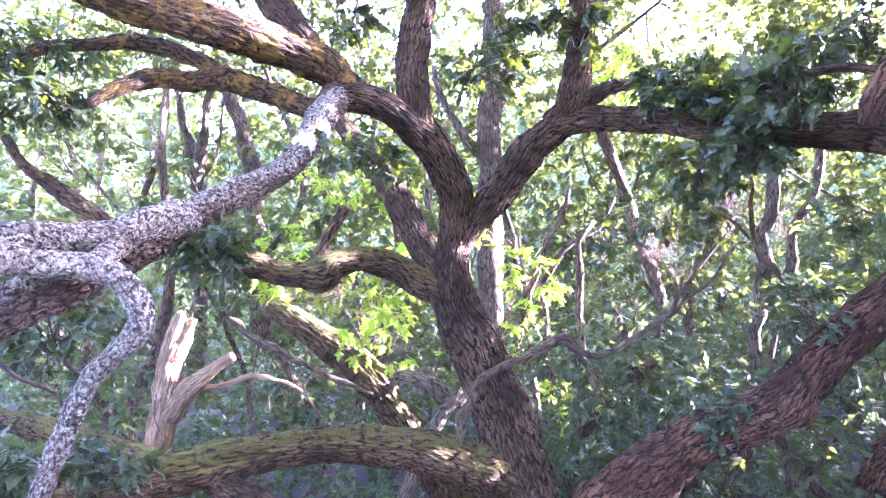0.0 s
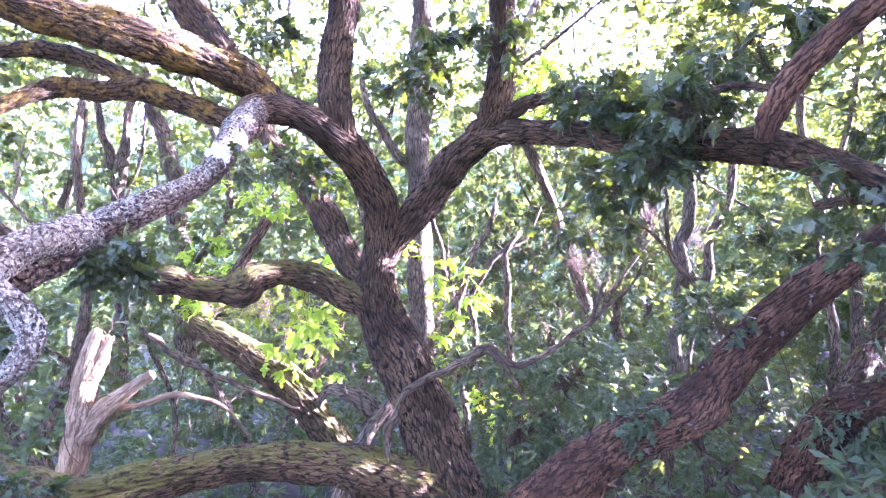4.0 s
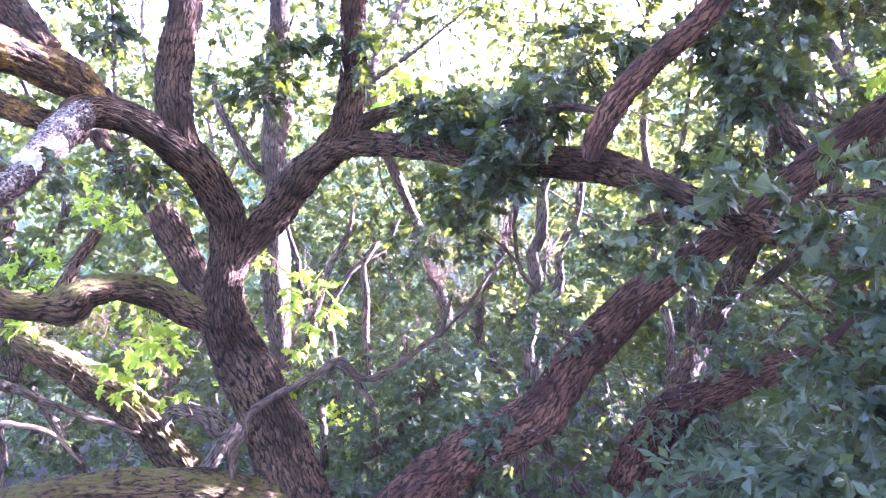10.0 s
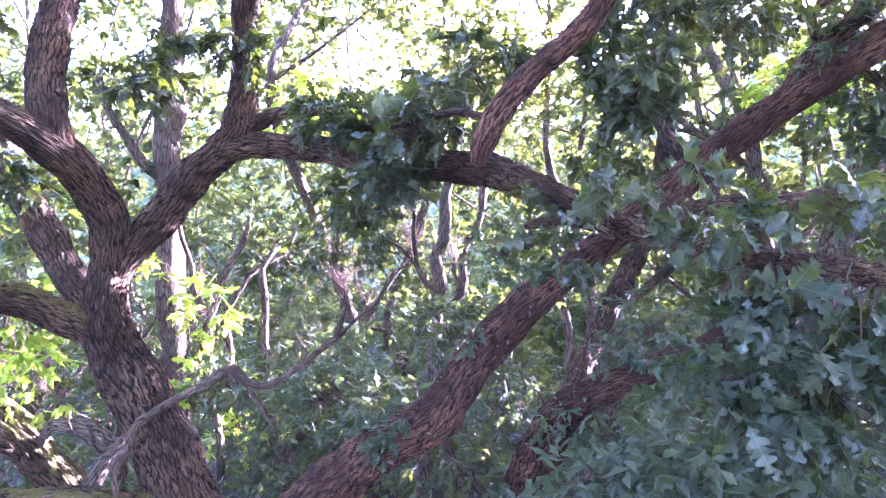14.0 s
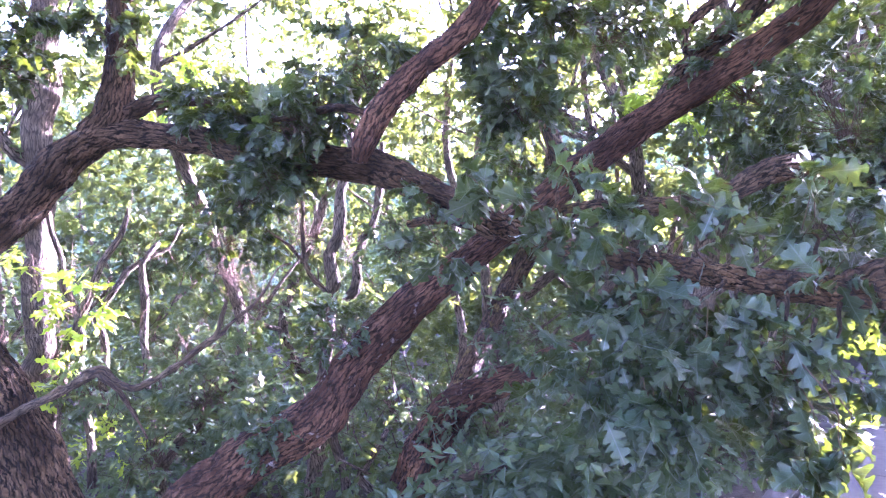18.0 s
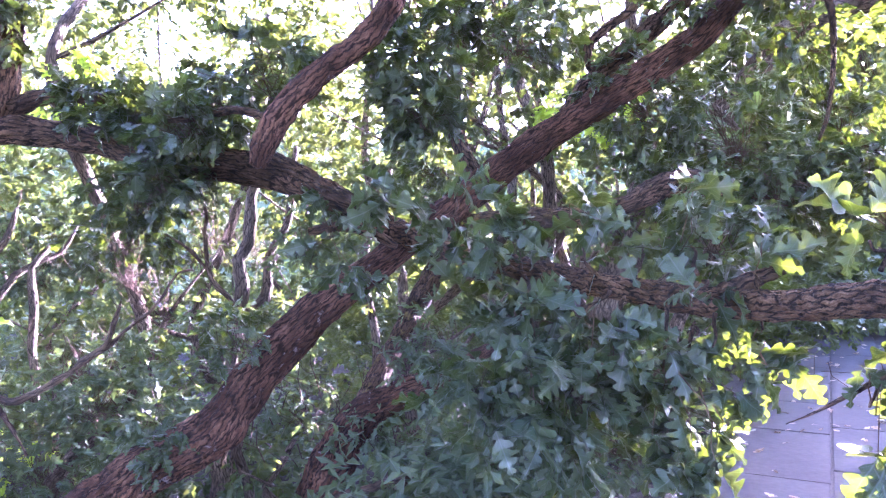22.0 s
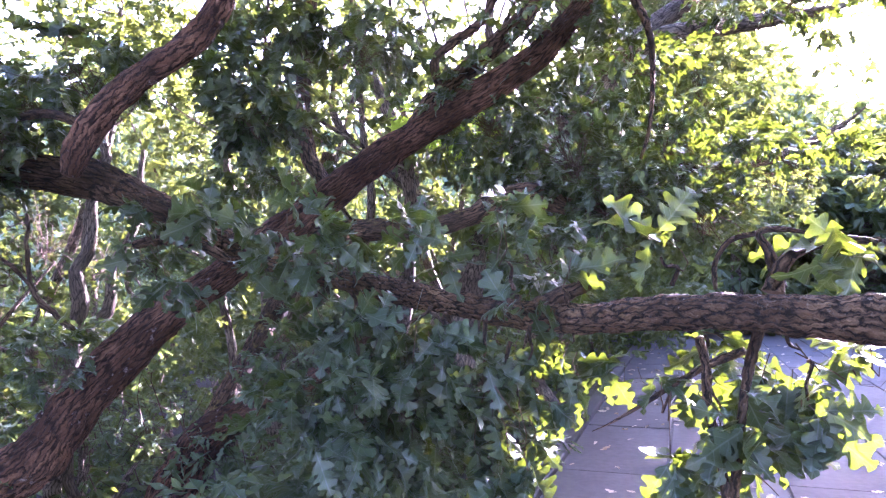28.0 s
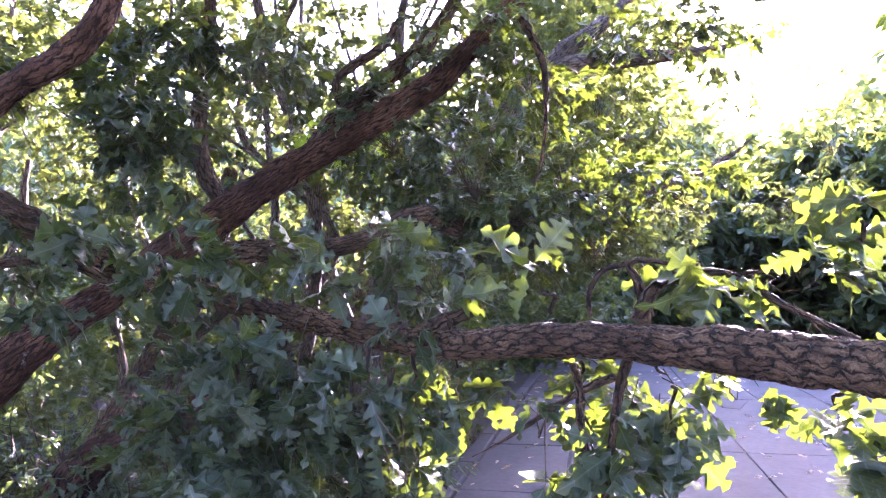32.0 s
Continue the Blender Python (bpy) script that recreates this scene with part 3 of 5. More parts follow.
heading = math.atan2(AY, AX)
pavement = tagged(new("pavement"), "worn concrete slabs with dark joints and fallen leaves", "pavement", kind="structure")
far_a = 70.0
corners = [paved(-20, -40, -0.012), paved(far_a, -40, -0.012), paved(far_a, EDGE, -0.012), paved(-20, EDGE, -0.012)]
part("bedding", mesh_of("bedding", corners, [(0, 1, 2, 3)], JOINT), pavement, "dark grit in the joints")
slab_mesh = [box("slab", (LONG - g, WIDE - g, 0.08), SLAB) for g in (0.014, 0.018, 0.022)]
lay = np.random.default_rng(3)
for i in range(-2, 16):
    for j in range(11):
        ob = part("slab", slab_mesh[lay.integers(3)], pavement)
        p = paved(i * LONG + 0.3 + (0.35 if j % 3 == 1 else 0.0), EDGE - WIDE * (j + 0.5), -0.04 + lay.uniform(-0.002, 0.003))
        ob.matrix_basis = pose(*p, lay.uniform(-0.15, 0.15), lay.uniform(-0.15, 0.15), math.degrees(heading))
rest = [((16 * LONG - 0.5, far_a), (EDGE - 11 * WIDE, EDGE)), ((-20, far_a), (-40, EDGE - 11 * WIDE - 0.02)), ((-20, -2.5 * LONG + 0.2), (EDGE - 11 * WIDE, EDGE))]
for (a0, a1), (b0, b1) in rest:
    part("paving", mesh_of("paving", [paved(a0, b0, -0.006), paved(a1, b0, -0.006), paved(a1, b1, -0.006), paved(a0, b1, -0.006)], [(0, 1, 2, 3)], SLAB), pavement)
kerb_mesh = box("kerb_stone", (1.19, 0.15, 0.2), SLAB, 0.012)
kerb = tagged(new("kerb"), "pale concrete kerb along the pavement's edge", "kerb", kind="structure")
for i in range(-4, 26):
    ob = part("kerb_stone", kerb_mesh, kerb)
    ob.matrix_basis = pose(*paved(i * 1.2, EDGE + 0.095, -0.085), 0, 0, math.degrees(heading))
lit = np.random.default_rng(8)
n = 420
la, lb = lit.uniform(3, 16, n), EDGE - lit.uniform(0, 1, n) ** 1.4 * 6
foot = np.array([paved(a, b, 0.012) for a, b in zip(la, lb)])
out = np.c_[lit.normal(size=(n, 2)), lit.normal(size=n) * 0.12]
up = np.c_[lit.normal(size=(n, 2)) * 0.25, np.ones(n)]
tagged(new("fallen_leaves", leaves("fallen_leaves", foot, out, up, 0.09, "mid", LEAF["litter"], lit)), "dry brown leaves scattered on the pavement", "leaf litter", kind="stuff")

n = 1500
la, lb = lit.uniform(-5, 8, n), EDGE + 0.25 + lit.uniform(0, 1, n) * 4.2
foot = np.array([paved(a, b) for a, b in zip(la, lb)])
foot[:, 2] = ground_height(foot[:, 0], foot[:, 1]) + 0.015
out = np.c_[lit.normal(size=(n, 2)), lit.normal(size=n) * 0.15]
up = np.c_[lit.normal(size=(n, 2)) * 0.3, np.ones(n)]
tagged(new("leaf_litter", leaves("leaf_litter", foot, out, up, 0.1, "plain", LEAF["litter"], lit)), "dry brown leaf litter on the dark soil", "leaf litter", kind="stuff")

# ---- the trees near the path ----
tree("oak", "oak_tree", "old spreading oak with furrowed bark, mossy and lichened limbs", (0.9, 4.55, -1.4))
tree("second", "oak_tree", "leaning oak with reddish furrowed bark and a burl", (1.4, 4.2, -1.4))
tree("third", "oak_tree", "dark forked oak behind the leaning one", (2.6, 4.5, -1.4))
tree("back", "forest_tree", "straight grey-brown tree behind the oak", (0.5, 6.0, -1.4))
tree("slim", "forest_tree", "slim grey forked tree among shaded leaves", (2.4, 5.6, -1.4))
tree("lit", "dead_tree", "broken dead tree with bare sunlit wood", (-2.4, 5.2, -1.4))
tree("leaning", "forest_tree", "mossy leaning trunk with dead branches", (0.4, 5.4, -1.4))
tree("pale", "forest_tree", "pale forked tree in the sunlit wood", (-2.7, 7.4, -1.4))
tree("grey", "forest_tree", "grey crooked tree in the wood", (-1.8, 6.6, -1.4))
tree("sidebranch", "forest_tree", "bare branches of a tree beside the oak", (-2.4, 3.6, -1.4))
tree("edge", "forest_tree", "dark-limbed tree against the glaring sky by the pavement", (6.5, 2.5, -0.3))
tree("thicket", "forest_tree", "thin crooked stems in the shaded wood", (1.0, 5.4, -1.4))
tree("shrub", "undergrowth", "leafy shrubs with leaves coloured as if backlit or shaded", (0.6, 5.4, -1.4), "shrub")

limb("trunk", "oak", "trunk", [(0.86, 4.55, -1.16, 0.243), (0.71, 4.54, -0.66, 0.228), (0.56, 4.51, -0.2, 0.212), (0.44, 4.5, 0.18, 0.185), (0.33, 4.5, 0.52, 0.174), (0.19, 4.49, 0.86, 0.174), (0.06, 4.48, 1.14, 0.151), (0.05, 4.46, 1.37, 0.113), (0.08, 4.44, 1.59, 0.101), (0.08, 4.35, 1.81, 0.099), (0, 4.24, 1.99, 0.108), (-0.11, 4.09, 2.13, 0.104), (-0.28, 3.95, 2.25, 0.09), (-0.46, 3.9, 2.33, 0.083), (-0.6, 3.83, 2.32, 0.078), (-0.67, 3.69, 2.18, 0.084)])
limb("lichen_limb", "oak", "limb", [(-0.6, 3.83, 2.32, 0.067), (-0.65, 3.61, 2.17, 0.075), (-0.65, 3.19, 1.94, 0.061), (-0.7, 2.94, 1.78, 0.051), (-0.81, 2.69, 1.66, 0.054), (-0.94, 2.5, 1.55, 0.061), (-1.05, 2.35, 1.45, 0.078), (-1.18, 2.2, 1.35, 0.077), (-1.32, 2.1, 1.25, 0.072), (-1.53, 2, 1.13, 0.076), (-1.95, 1.85, 0.95, 0.06), (-2.5, 1.72, 0.82, 0.014)])
limb("lichen_branch", "oak", "lichen", [(-0.94, 2.46, 1.54, 0.062), (-1.01, 2.25, 1.5, 0.055), (-1.05, 2.1, 1.46, 0.044), (-1.16, 2, 1.45, 0.044), (-1.26, 1.9, 1.44, 0.05), (-1.41, 1.85, 1.45, 0.055), (-1.8, 1.76, 1.5, 0.042), (-2.25, 1.7, 1.58, 0.012)])
limb("lichen_branch2", "oak", "lichen", [(-1.38, 1.8, 1.41, 0.047), (-1.23, 1.85, 1.39, 0.045), (-1.13, 1.9, 1.37, 0.038), (-1.03, 1.95, 1.36, 0.043), (-0.95, 1.95, 1.33, 0.038), (-0.88, 1.95, 1.24, 0.035), (-0.9, 1.95, 1.16, 0.033), (-1.01, 1.96, 1.06, 0.031), (-1.07, 1.96, 0.96, 0.03), (-1.12, 1.96, 0.84, 0.03), (-1.18, 1.96, 0.69, 0.028), (-1.23, 1.96, 0.56, 0.025)])
limb("lichen_branch3", "oak", "lichen", [(-1.03, 1.95, 1.36, 0.033), (-1.03, 2.1, 1.42, 0.037), (-1.04, 2.3, 1.5, 0.043)])
limb("fork_limb", "oak", "limb", [(0.08, 4.47, 1.35, 0.066), (0.15, 4.46, 1.56, 0.083), (0.27, 4.45, 1.72, 0.1), (0.43, 4.43, 1.92, 0.103), (0.59, 4.37, 2.13, 0.102), (0.78, 4.27, 2.26, 0.089), (1.06, 4.09, 2.25, 0.073), (1.33, 3.79, 2.17, 0.071), (1.45, 3.54, 2.08, 0.066), (1.93, 3.1, 1.98, 0.083), (2.1, 2.8, 1.84, 0.065), (2.3, 2.66, 1.72, 0.052)])
limb("right_limb", "oak", "limb", [(1.99, 3, 1.93, 0.055), (2.1, 2.8, 1.84, 0.065), (2.47, 2.56, 1.62, 0.056), (2.68, 1.95, 1.45, 0.05), (2.74, 1.6, 1.39, 0.048), (2.77, 1.25, 1.34, 0.048), (2.76, 0.95, 1.33, 0.049), (2.72, 0.6, 1.36, 0.047), (2.68, 0.3, 1.36, 0.05), (2.62, -0.1, 1.34, 0.056), (2.5, -0.6, 1.3, 0.06), (2.35, -1.2, 1.26, 0.052), (2.15, -1.9, 1.24, 0.03), (2.0, -2.4, 1.25, 0.01)])
limb("fork_up_limb", "oak", "limb", [(0.73, 4.29, 2.24, 0.096), (0.81, 4.26, 2.38, 0.09), (0.85, 4.24, 2.59, 0.086), (0.87, 4.18, 2.81, 0.082), (0.86, 4.12, 3.1, 0.077), (0.9, 4.06, 3.5, 0.067)])
limb("stub_limb", "oak", "limb", [(0.9, 4.18, 2.38, 0.046), (1.02, 4.08, 2.44, 0.042), (1.17, 3.98, 2.44, 0.03), (1.37, 3.88, 2.44, 0.023)])
limb("upper_right_limb", "oak", "limb", [(1.74, 2.74, 1.94, 0.039), (1.76, 2.7, 2.04, 0.055), (1.82, 2.64, 2.18, 0.054), (1.94, 2.51, 2.34, 0.053), (2.08, 2.38, 2.47, 0.052), (2.16, 2.28, 2.62, 0.049), (2.21, 2.19, 2.84, 0.045), (2.3, 2.07, 3.17, 0.034)])
limb("vertical_limb", "oak", "limb", [(-0.15, 4.04, 2.19, 0.096), (-0.17, 4, 2.3, 0.085), (-0.19, 4.03, 2.51, 0.092), (-0.17, 4.08, 2.79, 0.093), (-0.13, 4.12, 3.07, 0.088), (-0.11, 4.16, 3.55, 0.078)])
limb("upper_left_limb", "oak", "limb", [(-0.48, 3.9, 2.32, 0.074), (-0.61, 3.9, 2.45, 0.089), (-0.73, 3.83, 2.52, 0.102), (-0.97, 3.73, 2.6, 0.111), (-1.2, 3.58, 2.64, 0.106), (-1.49, 3.48, 2.68, 0.09), (-1.77, 3.38, 2.73, 0.072), (-2.08, 3.27, 2.86, 0.057)])
limb("upper_left_stub", "oak", "limb", [(-0.77, 3.78, 2.61, 0.08), (-0.88, 3.83, 2.74, 0.085), (-1, 3.87, 2.92, 0.092), (-1.1, 3.87, 3.16, 0.082)])
limb("second_left_limb", "oak", "limb", [(-0.6, 3.84, 2.22, 0.075), (-0.78, 3.83, 2.26, 0.059), (-0.98, 3.8, 2.33, 0.058), (-1.23, 3.78, 2.41, 0.067), (-1.39, 3.68, 2.37, 0.053), (-1.56, 3.58, 2.36, 0.049), (-1.73, 3.48, 2.27, 0.038), (-1.82, 3.43, 2.19, 0.029)])
limb("second_left_twig", "oak", "limb", [(-1.23, 3.78, 2.41, 0.051), (-1.4, 3.78, 2.52, 0.042), (-1.72, 3.78, 2.62, 0.048), (-2.01, 3.73, 2.59, 0.032), (-2.2, 3.68, 2.56, 0.037), (-2.36, 3.68, 2.49, 0.025)])
limb("back_limb", "oak", "limb", [(0.03, 4.52, 1.2, 0.084), (-0.11, 4.62, 1.42, 0.09), (-0.23, 4.7, 1.63, 0.095), (-0.34, 4.76, 1.84, 0.093), (-0.44, 4.81, 2, 0.081), (-0.6, 4.89, 2.19, 0.074), (-0.78, 4.98, 2.44, 0.059)])
limb("knob_limb", "oak", "limb", [(0.06, 4.46, 1.14, 0.109), (-0.15, 4.42, 1.24, 0.09), (-0.35, 4.35, 1.35, 0.084), (-0.52, 4.27, 1.39, 0.076), (-0.67, 4.2, 1.37, 0.089), (-0.77, 4.15, 1.3, 0.119), (-0.88, 4.1, 1.29, 0.073), (-1.01, 4.05, 1.31, 0.068), (-1.16, 4, 1.36, 0.078), (-1.35, 3.95, 1.32, 0.05)])
limb("knob_stub", "oak", "limb", [(-0.79, 4.15, 1.35, 0.053), (-0.74, 4.15, 1.49, 0.035), (-0.67, 4.15, 1.61, 0.032), (-0.61, 4.14, 1.71, 0.032)])
limb("mossy_limb", "oak", "limb", [(0.6, 4.49, -0.19, 0.164), (0.32, 4.43, -0.03, 0.158), (-0.05, 4.27, 0.15, 0.129), (-0.43, 4.12, 0.25, 0.109), (-0.78, 3.97, 0.29, 0.102), (-1.11, 3.82, 0.27, 0.106), (-1.38, 3.7, 0.23, 0.109), (-1.65, 3.6, 0.21, 0.1), (-1.94, 3.52, 0.19, 0.09), (-2.25, 3.42, 0.15, 0.079), (-2.52, 3.32, 0.13, 0.064)])
limb("mossy_limb2", "oak", "limb", [(-1.54, 3.77, 0.21, 0.079), (-1.93, 3.92, 0.27, 0.082), (-2.28, 4.02, 0.34, 0.078), (-2.58, 4.12, 0.38, 0.069), (-3, 4.22, 0.43, 0.053)])
limb("dead_twig", "oak", "deadwood", [(0.1, 4.27, 0.17, 0.02), (0.13, 4.27, 0.38, 0.038), (0.19, 4.29, 0.58, 0.034), (0.41, 4.23, 0.72, 0.034), (0.61, 4.16, 0.84, 0.032), (0.74, 4.11, 0.9, 0.036), (0.91, 4.06, 0.81, 0.024), (1.1, 4.01, 0.9, 0.024), (1.28, 3.96, 1.03, 0.02), (1.37, 3.91, 1.19, 0.016), (1.41, 3.9, 1.29, 0.01)])
limb("dead_twig2", "oak", "deadwood", [(1.28, 3.96, 1.03, 0.017), (1.43, 3.96, 1.14, 0.015), (1.62, 3.95, 1.32, 0.01), (1.78, 3.95, 1.52, 0.008)])
limb("dead_twig3", "oak", "deadwood", [(0.71, 4.11, 0.9, 0.024), (0.87, 4.06, 0.75, 0.019), (0.91, 4.01, 0.68, 0.012), (0.99, 4, 0.51, 0.007)])
limb("low_trunk", "second", "trunk", [(0.92, 4.37, -0.36, 0.213), (1.26, 4.16, 0.06, 0.181), (1.53, 3.99, 0.33, 0.129), (1.8, 3.82, 0.51, 0.136), (1.94, 3.72, 0.65, 0.127), (2.07, 3.6, 0.89, 0.116), (2.25, 3.45, 1.14, 0.109), (2.44, 3.31, 1.35, 0.092), (2.67, 3.18, 1.54, 0.083), (2.92, 3.02, 1.76, 0.084), (3.18, 2.85, 2.0, 0.086), (3.44, 2.66, 2.24, 0.085), (3.63, 2.38, 2.42, 0.081), (3.82, 2.1, 2.61, 0.075), (3.93, 1.9, 2.75, 0.069), (4, 1.75, 2.91, 0.06), (4.08, 1.58, 3.09, 0.052), (4.26, 1.23, 3.43, 0.038)])
limb("far_limb2", "second", "limb", [(3.54, 2.55, 2.37, 0.053), (3.64, 2.51, 2.52, 0.054), (3.77, 2.36, 2.7, 0.057), (3.91, 2.21, 2.87, 0.054), (4.01, 2.09, 3.01, 0.051), (4.09, 2, 3.18, 0.044), (4.18, 1.89, 3.43, 0.034)])
limb("far_stub", "second", "limb", [(3.25, 2.98, 2.03, 0.037), (3.22, 3.05, 2.11, 0.046), (3.19, 3.14, 2.27, 0.048), (3.19, 3.19, 2.59, 0.046), (3.24, 3.18, 3.03, 0.043), (3.24, 3.15, 3.45, 0.035)])
limb("horizontal_limb", "second", "limb", [(3.12, 2.96, 1.73, 0.066), (3.24, 2.69, 1.76, 0.058), (3.39, 2.39, 1.75, 0.053), (3.58, 2.18, 1.81, 0.047), (3.74, 2.09, 1.9, 0.063), (3.91, 1.98, 1.94, 0.064), (4.08, 1.88, 1.88, 0.049), (4.35, 1.67, 1.84, 0.04)])
limb("burl", "second", "limb", [(1.84, 3.74, 0.48, 0.067), (1.91, 3.66, 0.6, 0.1), (1.98, 3.62, 0.74, 0.067)])
limb("third_trunk", "third", "trunk", [(2.54, 4.47, -0.87, 0.205), (2.72, 4.29, -0.24, 0.162), (2.85, 4.16, 0.18, 0.15), (2.97, 4.03, 0.45, 0.13), (3.15, 3.87, 0.59, 0.097), (3.34, 3.66, 0.72, 0.08), (3.48, 3.53, 0.82, 0.069), (3.65, 3.38, 0.95, 0.038), (3.79, 3.31, 1.1, 0.017)])
limb("third_up", "third", "limb", [(2.97, 4.03, 0.45, 0.084), (3.23, 4.16, 0.75, 0.072), (3.48, 4.25, 1.03, 0.07), (3.76, 4.32, 1.37, 0.08), (4.1, 4.35, 1.88, 0.069), (4.25, 4.36, 2.56, 0.058)])
limb("fallen_branch", "third", "deadwood", [(2.71, 4.01, -0.07, 0.035), (2.87, 3.82, 0.02, 0.03), (3.01, 3.63, 0.12, 0.026), (3.15, 3.5, 0.16, 0.015)])
limb("back_trunk", "back", "trunk", [(0.52, 6.04, -0.84, 0.132), (0.44, 6.01, 0.88, 0.127), (0.42, 5.99, 2.2, 0.117), (0.41, 5.98, 2.81, 0.132), (0.44, 5.97, 3.26, 0.111), (0.48, 5.96, 3.72, 0.101), (0.51, 5.95, 4.48, 0.086)])
limb("back_branch", "back", "limb", [(0.42, 5.99, 2.25, 0.061), (0.25, 5.93, 2.44, 0.055), (0.08, 5.93, 2.62, 0.045), (-0.05, 5.92, 2.85, 0.035), (-0.07, 5.92, 3.1, 0.025)])
limb("slim_trunk", "slim", "trunk", [(2.39, 5.65, -1.16, 0.076), (2.55, 5.62, 0.35, 0.066), (2.66, 5.61, 1.11, 0.061), (2.68, 5.6, 1.58, 0.066), (2.77, 5.59, 2, 0.057), (2.84, 5.59, 2.38, 0.043), (2.91, 5.57, 3.09, 0.033)])
limb("slim_fork", "slim", "limb", [(2.65, 5.61, 1.06, 0.047), (2.86, 5.6, 1.29, 0.052), (3, 5.6, 1.67, 0.047), (3.14, 5.59, 2.05, 0.043), (3.19, 5.58, 2.62, 0.028)])
limb("slim_twig", "slim", "deadwood", [(2.27, 4.25, 1.15, 0.023), (2.12, 4.28, 1.31, 0.027), (2.03, 4.3, 1.43, 0.023), (1.99, 4.3, 1.62, 0.019), (1.96, 4.29, 1.93, 0.016)])
limb("slim_twig2", "slim", "deadwood", [(2.02, 4.3, 1.47, 0.017), (1.9, 4.32, 1.63, 0.016), (1.75, 4.35, 1.72, 0.01)])
limb("lit_trunk", "lit", "trunk", [(-2.37, 5.24, -0.98, 0.11), (-2.3, 5.23, -0.46, 0.101), (-2.21, 5.22, -0.02, 0.097), (-2.15, 5.22, 0.38, 0.1), (-2.11, 5.21, 0.66, 0.078), (-2.06, 5.21, 0.88, 0.06), (-2.04, 5.21, 0.98, 0.03)])
limb("lit_arm", "lit", "limb", [(-2.13, 5.22, 0.18, 0.088), (-1.96, 5.17, 0.39, 0.074), (-1.79, 5.11, 0.53, 0.047), (-1.59, 5.06, 0.66, 0.034)])
limb("lit_arm2", "lit", "limb", [(-2, 5.22, 0.38, 0.03), (-1.73, 5.22, 0.41, 0.021), (-1.51, 5.22, 0.48, 0.022), (-1.33, 5.17, 0.47, 0.017), (-1.12, 5.22, 0.38, 0.014), (-0.96, 5.32, 0.14, 0.009)])
limb("lit_arm3", "lit", "limb", [(-2.08, 5.21, 0.62, 0.06), (-2.0, 5.21, 0.78, 0.045), (-1.94, 5.21, 0.92, 0.02)])
limb("leaning_trunk", "leaning", "trunk", [(-1.44, 5.61, 0.99, 0.076), (-1.18, 5.51, 0.86, 0.102), (-0.9, 5.46, 0.68, 0.115), (-0.61, 5.42, 0.45, 0.128), (-0.39, 5.42, 0.16, 0.128), (-0.18, 5.43, -0.12, 0.128), (0.07, 5.43, -0.53, 0.137), (0.34, 5.44, -1.07, 0.146)])
limb("lit_twig", "leaning", "deadwood", [(-1.61, 4.91, 1.02, 0.021), (-1.43, 4.91, 0.85, 0.033), (-1.18, 4.91, 0.71, 0.033), (-0.93, 4.91, 0.58, 0.029), (-0.68, 4.92, 0.47, 0.021), (-0.52, 4.92, 0.4, 0.012)])
limb("bent_branch", "leaning", "limb", [(-0.42, 5.32, 0.36, 0.031), (-0.33, 5.22, 0.49, 0.04), (-0.11, 5.12, 0.44, 0.065), (0.02, 5.12, 0.33, 0.065), (0.19, 5.12, 0.27, 0.043)])
limb("pale_trunk", "pale", "trunk", [(-2.72, 7.43, -0.11, 0.106), (-2.7, 7.39, 1.64, 0.087), (-2.73, 7.38, 2.2, 0.081), (-2.7, 7.38, 2.49, 0.081), (-2.64, 7.37, 2.77, 0.062), (-2.58, 7.36, 3.33, 0.044)])
limb("pale_fork", "pale", "limb", [(-2.73, 7.38, 2.39, 0.056), (-2.81, 7.38, 2.7, 0.056), (-2.9, 7.37, 3.08, 0.044), (-3.03, 7.36, 3.77, 0.031)])
limb("grey_trunk", "grey", "trunk", [(-1.75, 6.61, 0.61, 0.111), (-1.87, 6.59, 2.06, 0.095), (-1.95, 6.58, 2.45, 0.095), (-2.03, 6.57, 2.78, 0.078), (-2.14, 6.57, 3.12, 0.061), (-2.26, 6.56, 3.79, 0.045)])
limb("left_branch", "sidebranch", "limb", [(-2.36, 3.59, 2.05, 0.024), (-2.26, 3.59, 1.9, 0.027), (-2.08, 3.59, 1.77, 0.04), (-1.93, 3.59, 1.66, 0.049), (-1.81, 3.6, 1.58, 0.04), (-1.69, 3.6, 1.45, 0.03)])
limb("left_twig", "sidebranch", "deadwood", [(-1.77, 2.61, 1, 0.013), (-1.64, 2.61, 0.93, 0.011), (-1.55, 2.61, 0.86, 0.013), (-1.47, 2.61, 0.81, 0.009)])
limb("near_twig", "oak", "limb", [(2.9, 0.62, 1.27, 0.014), (2.92, 0.61, 1.18, 0.014), (2.9, 0.6, 1.06, 0.014), (2.9, 0.57, 0.92, 0.013), (2.86, 0.54, 0.8, 0.013), (2.87, 0.54, 0.67, 0.008)])
limb("near_twig2", "oak", "limb", [(2.98, 0.46, 1.31, 0.017), (2.96, 0.48, 1.23, 0.017), (2.95, 0.5, 1.13, 0.014), (2.94, 0.52, 0.99, 0.013), (2.88, 0.52, 0.83, 0.014), (2.88, 0.54, 0.67, 0.010)])
limb("near_twig3", "oak", "limb", [(2.95, 0.5, 1.23, 0.015), (2.93, 0.59, 1.19, 0.013), (2.9, 0.7, 1.12, 0.010), (2.88, 0.8, 1.05, 0.008), (2.81, 0.88, 0.99, 0.004), (2.76, 0.93, 0.96, 0.001)])
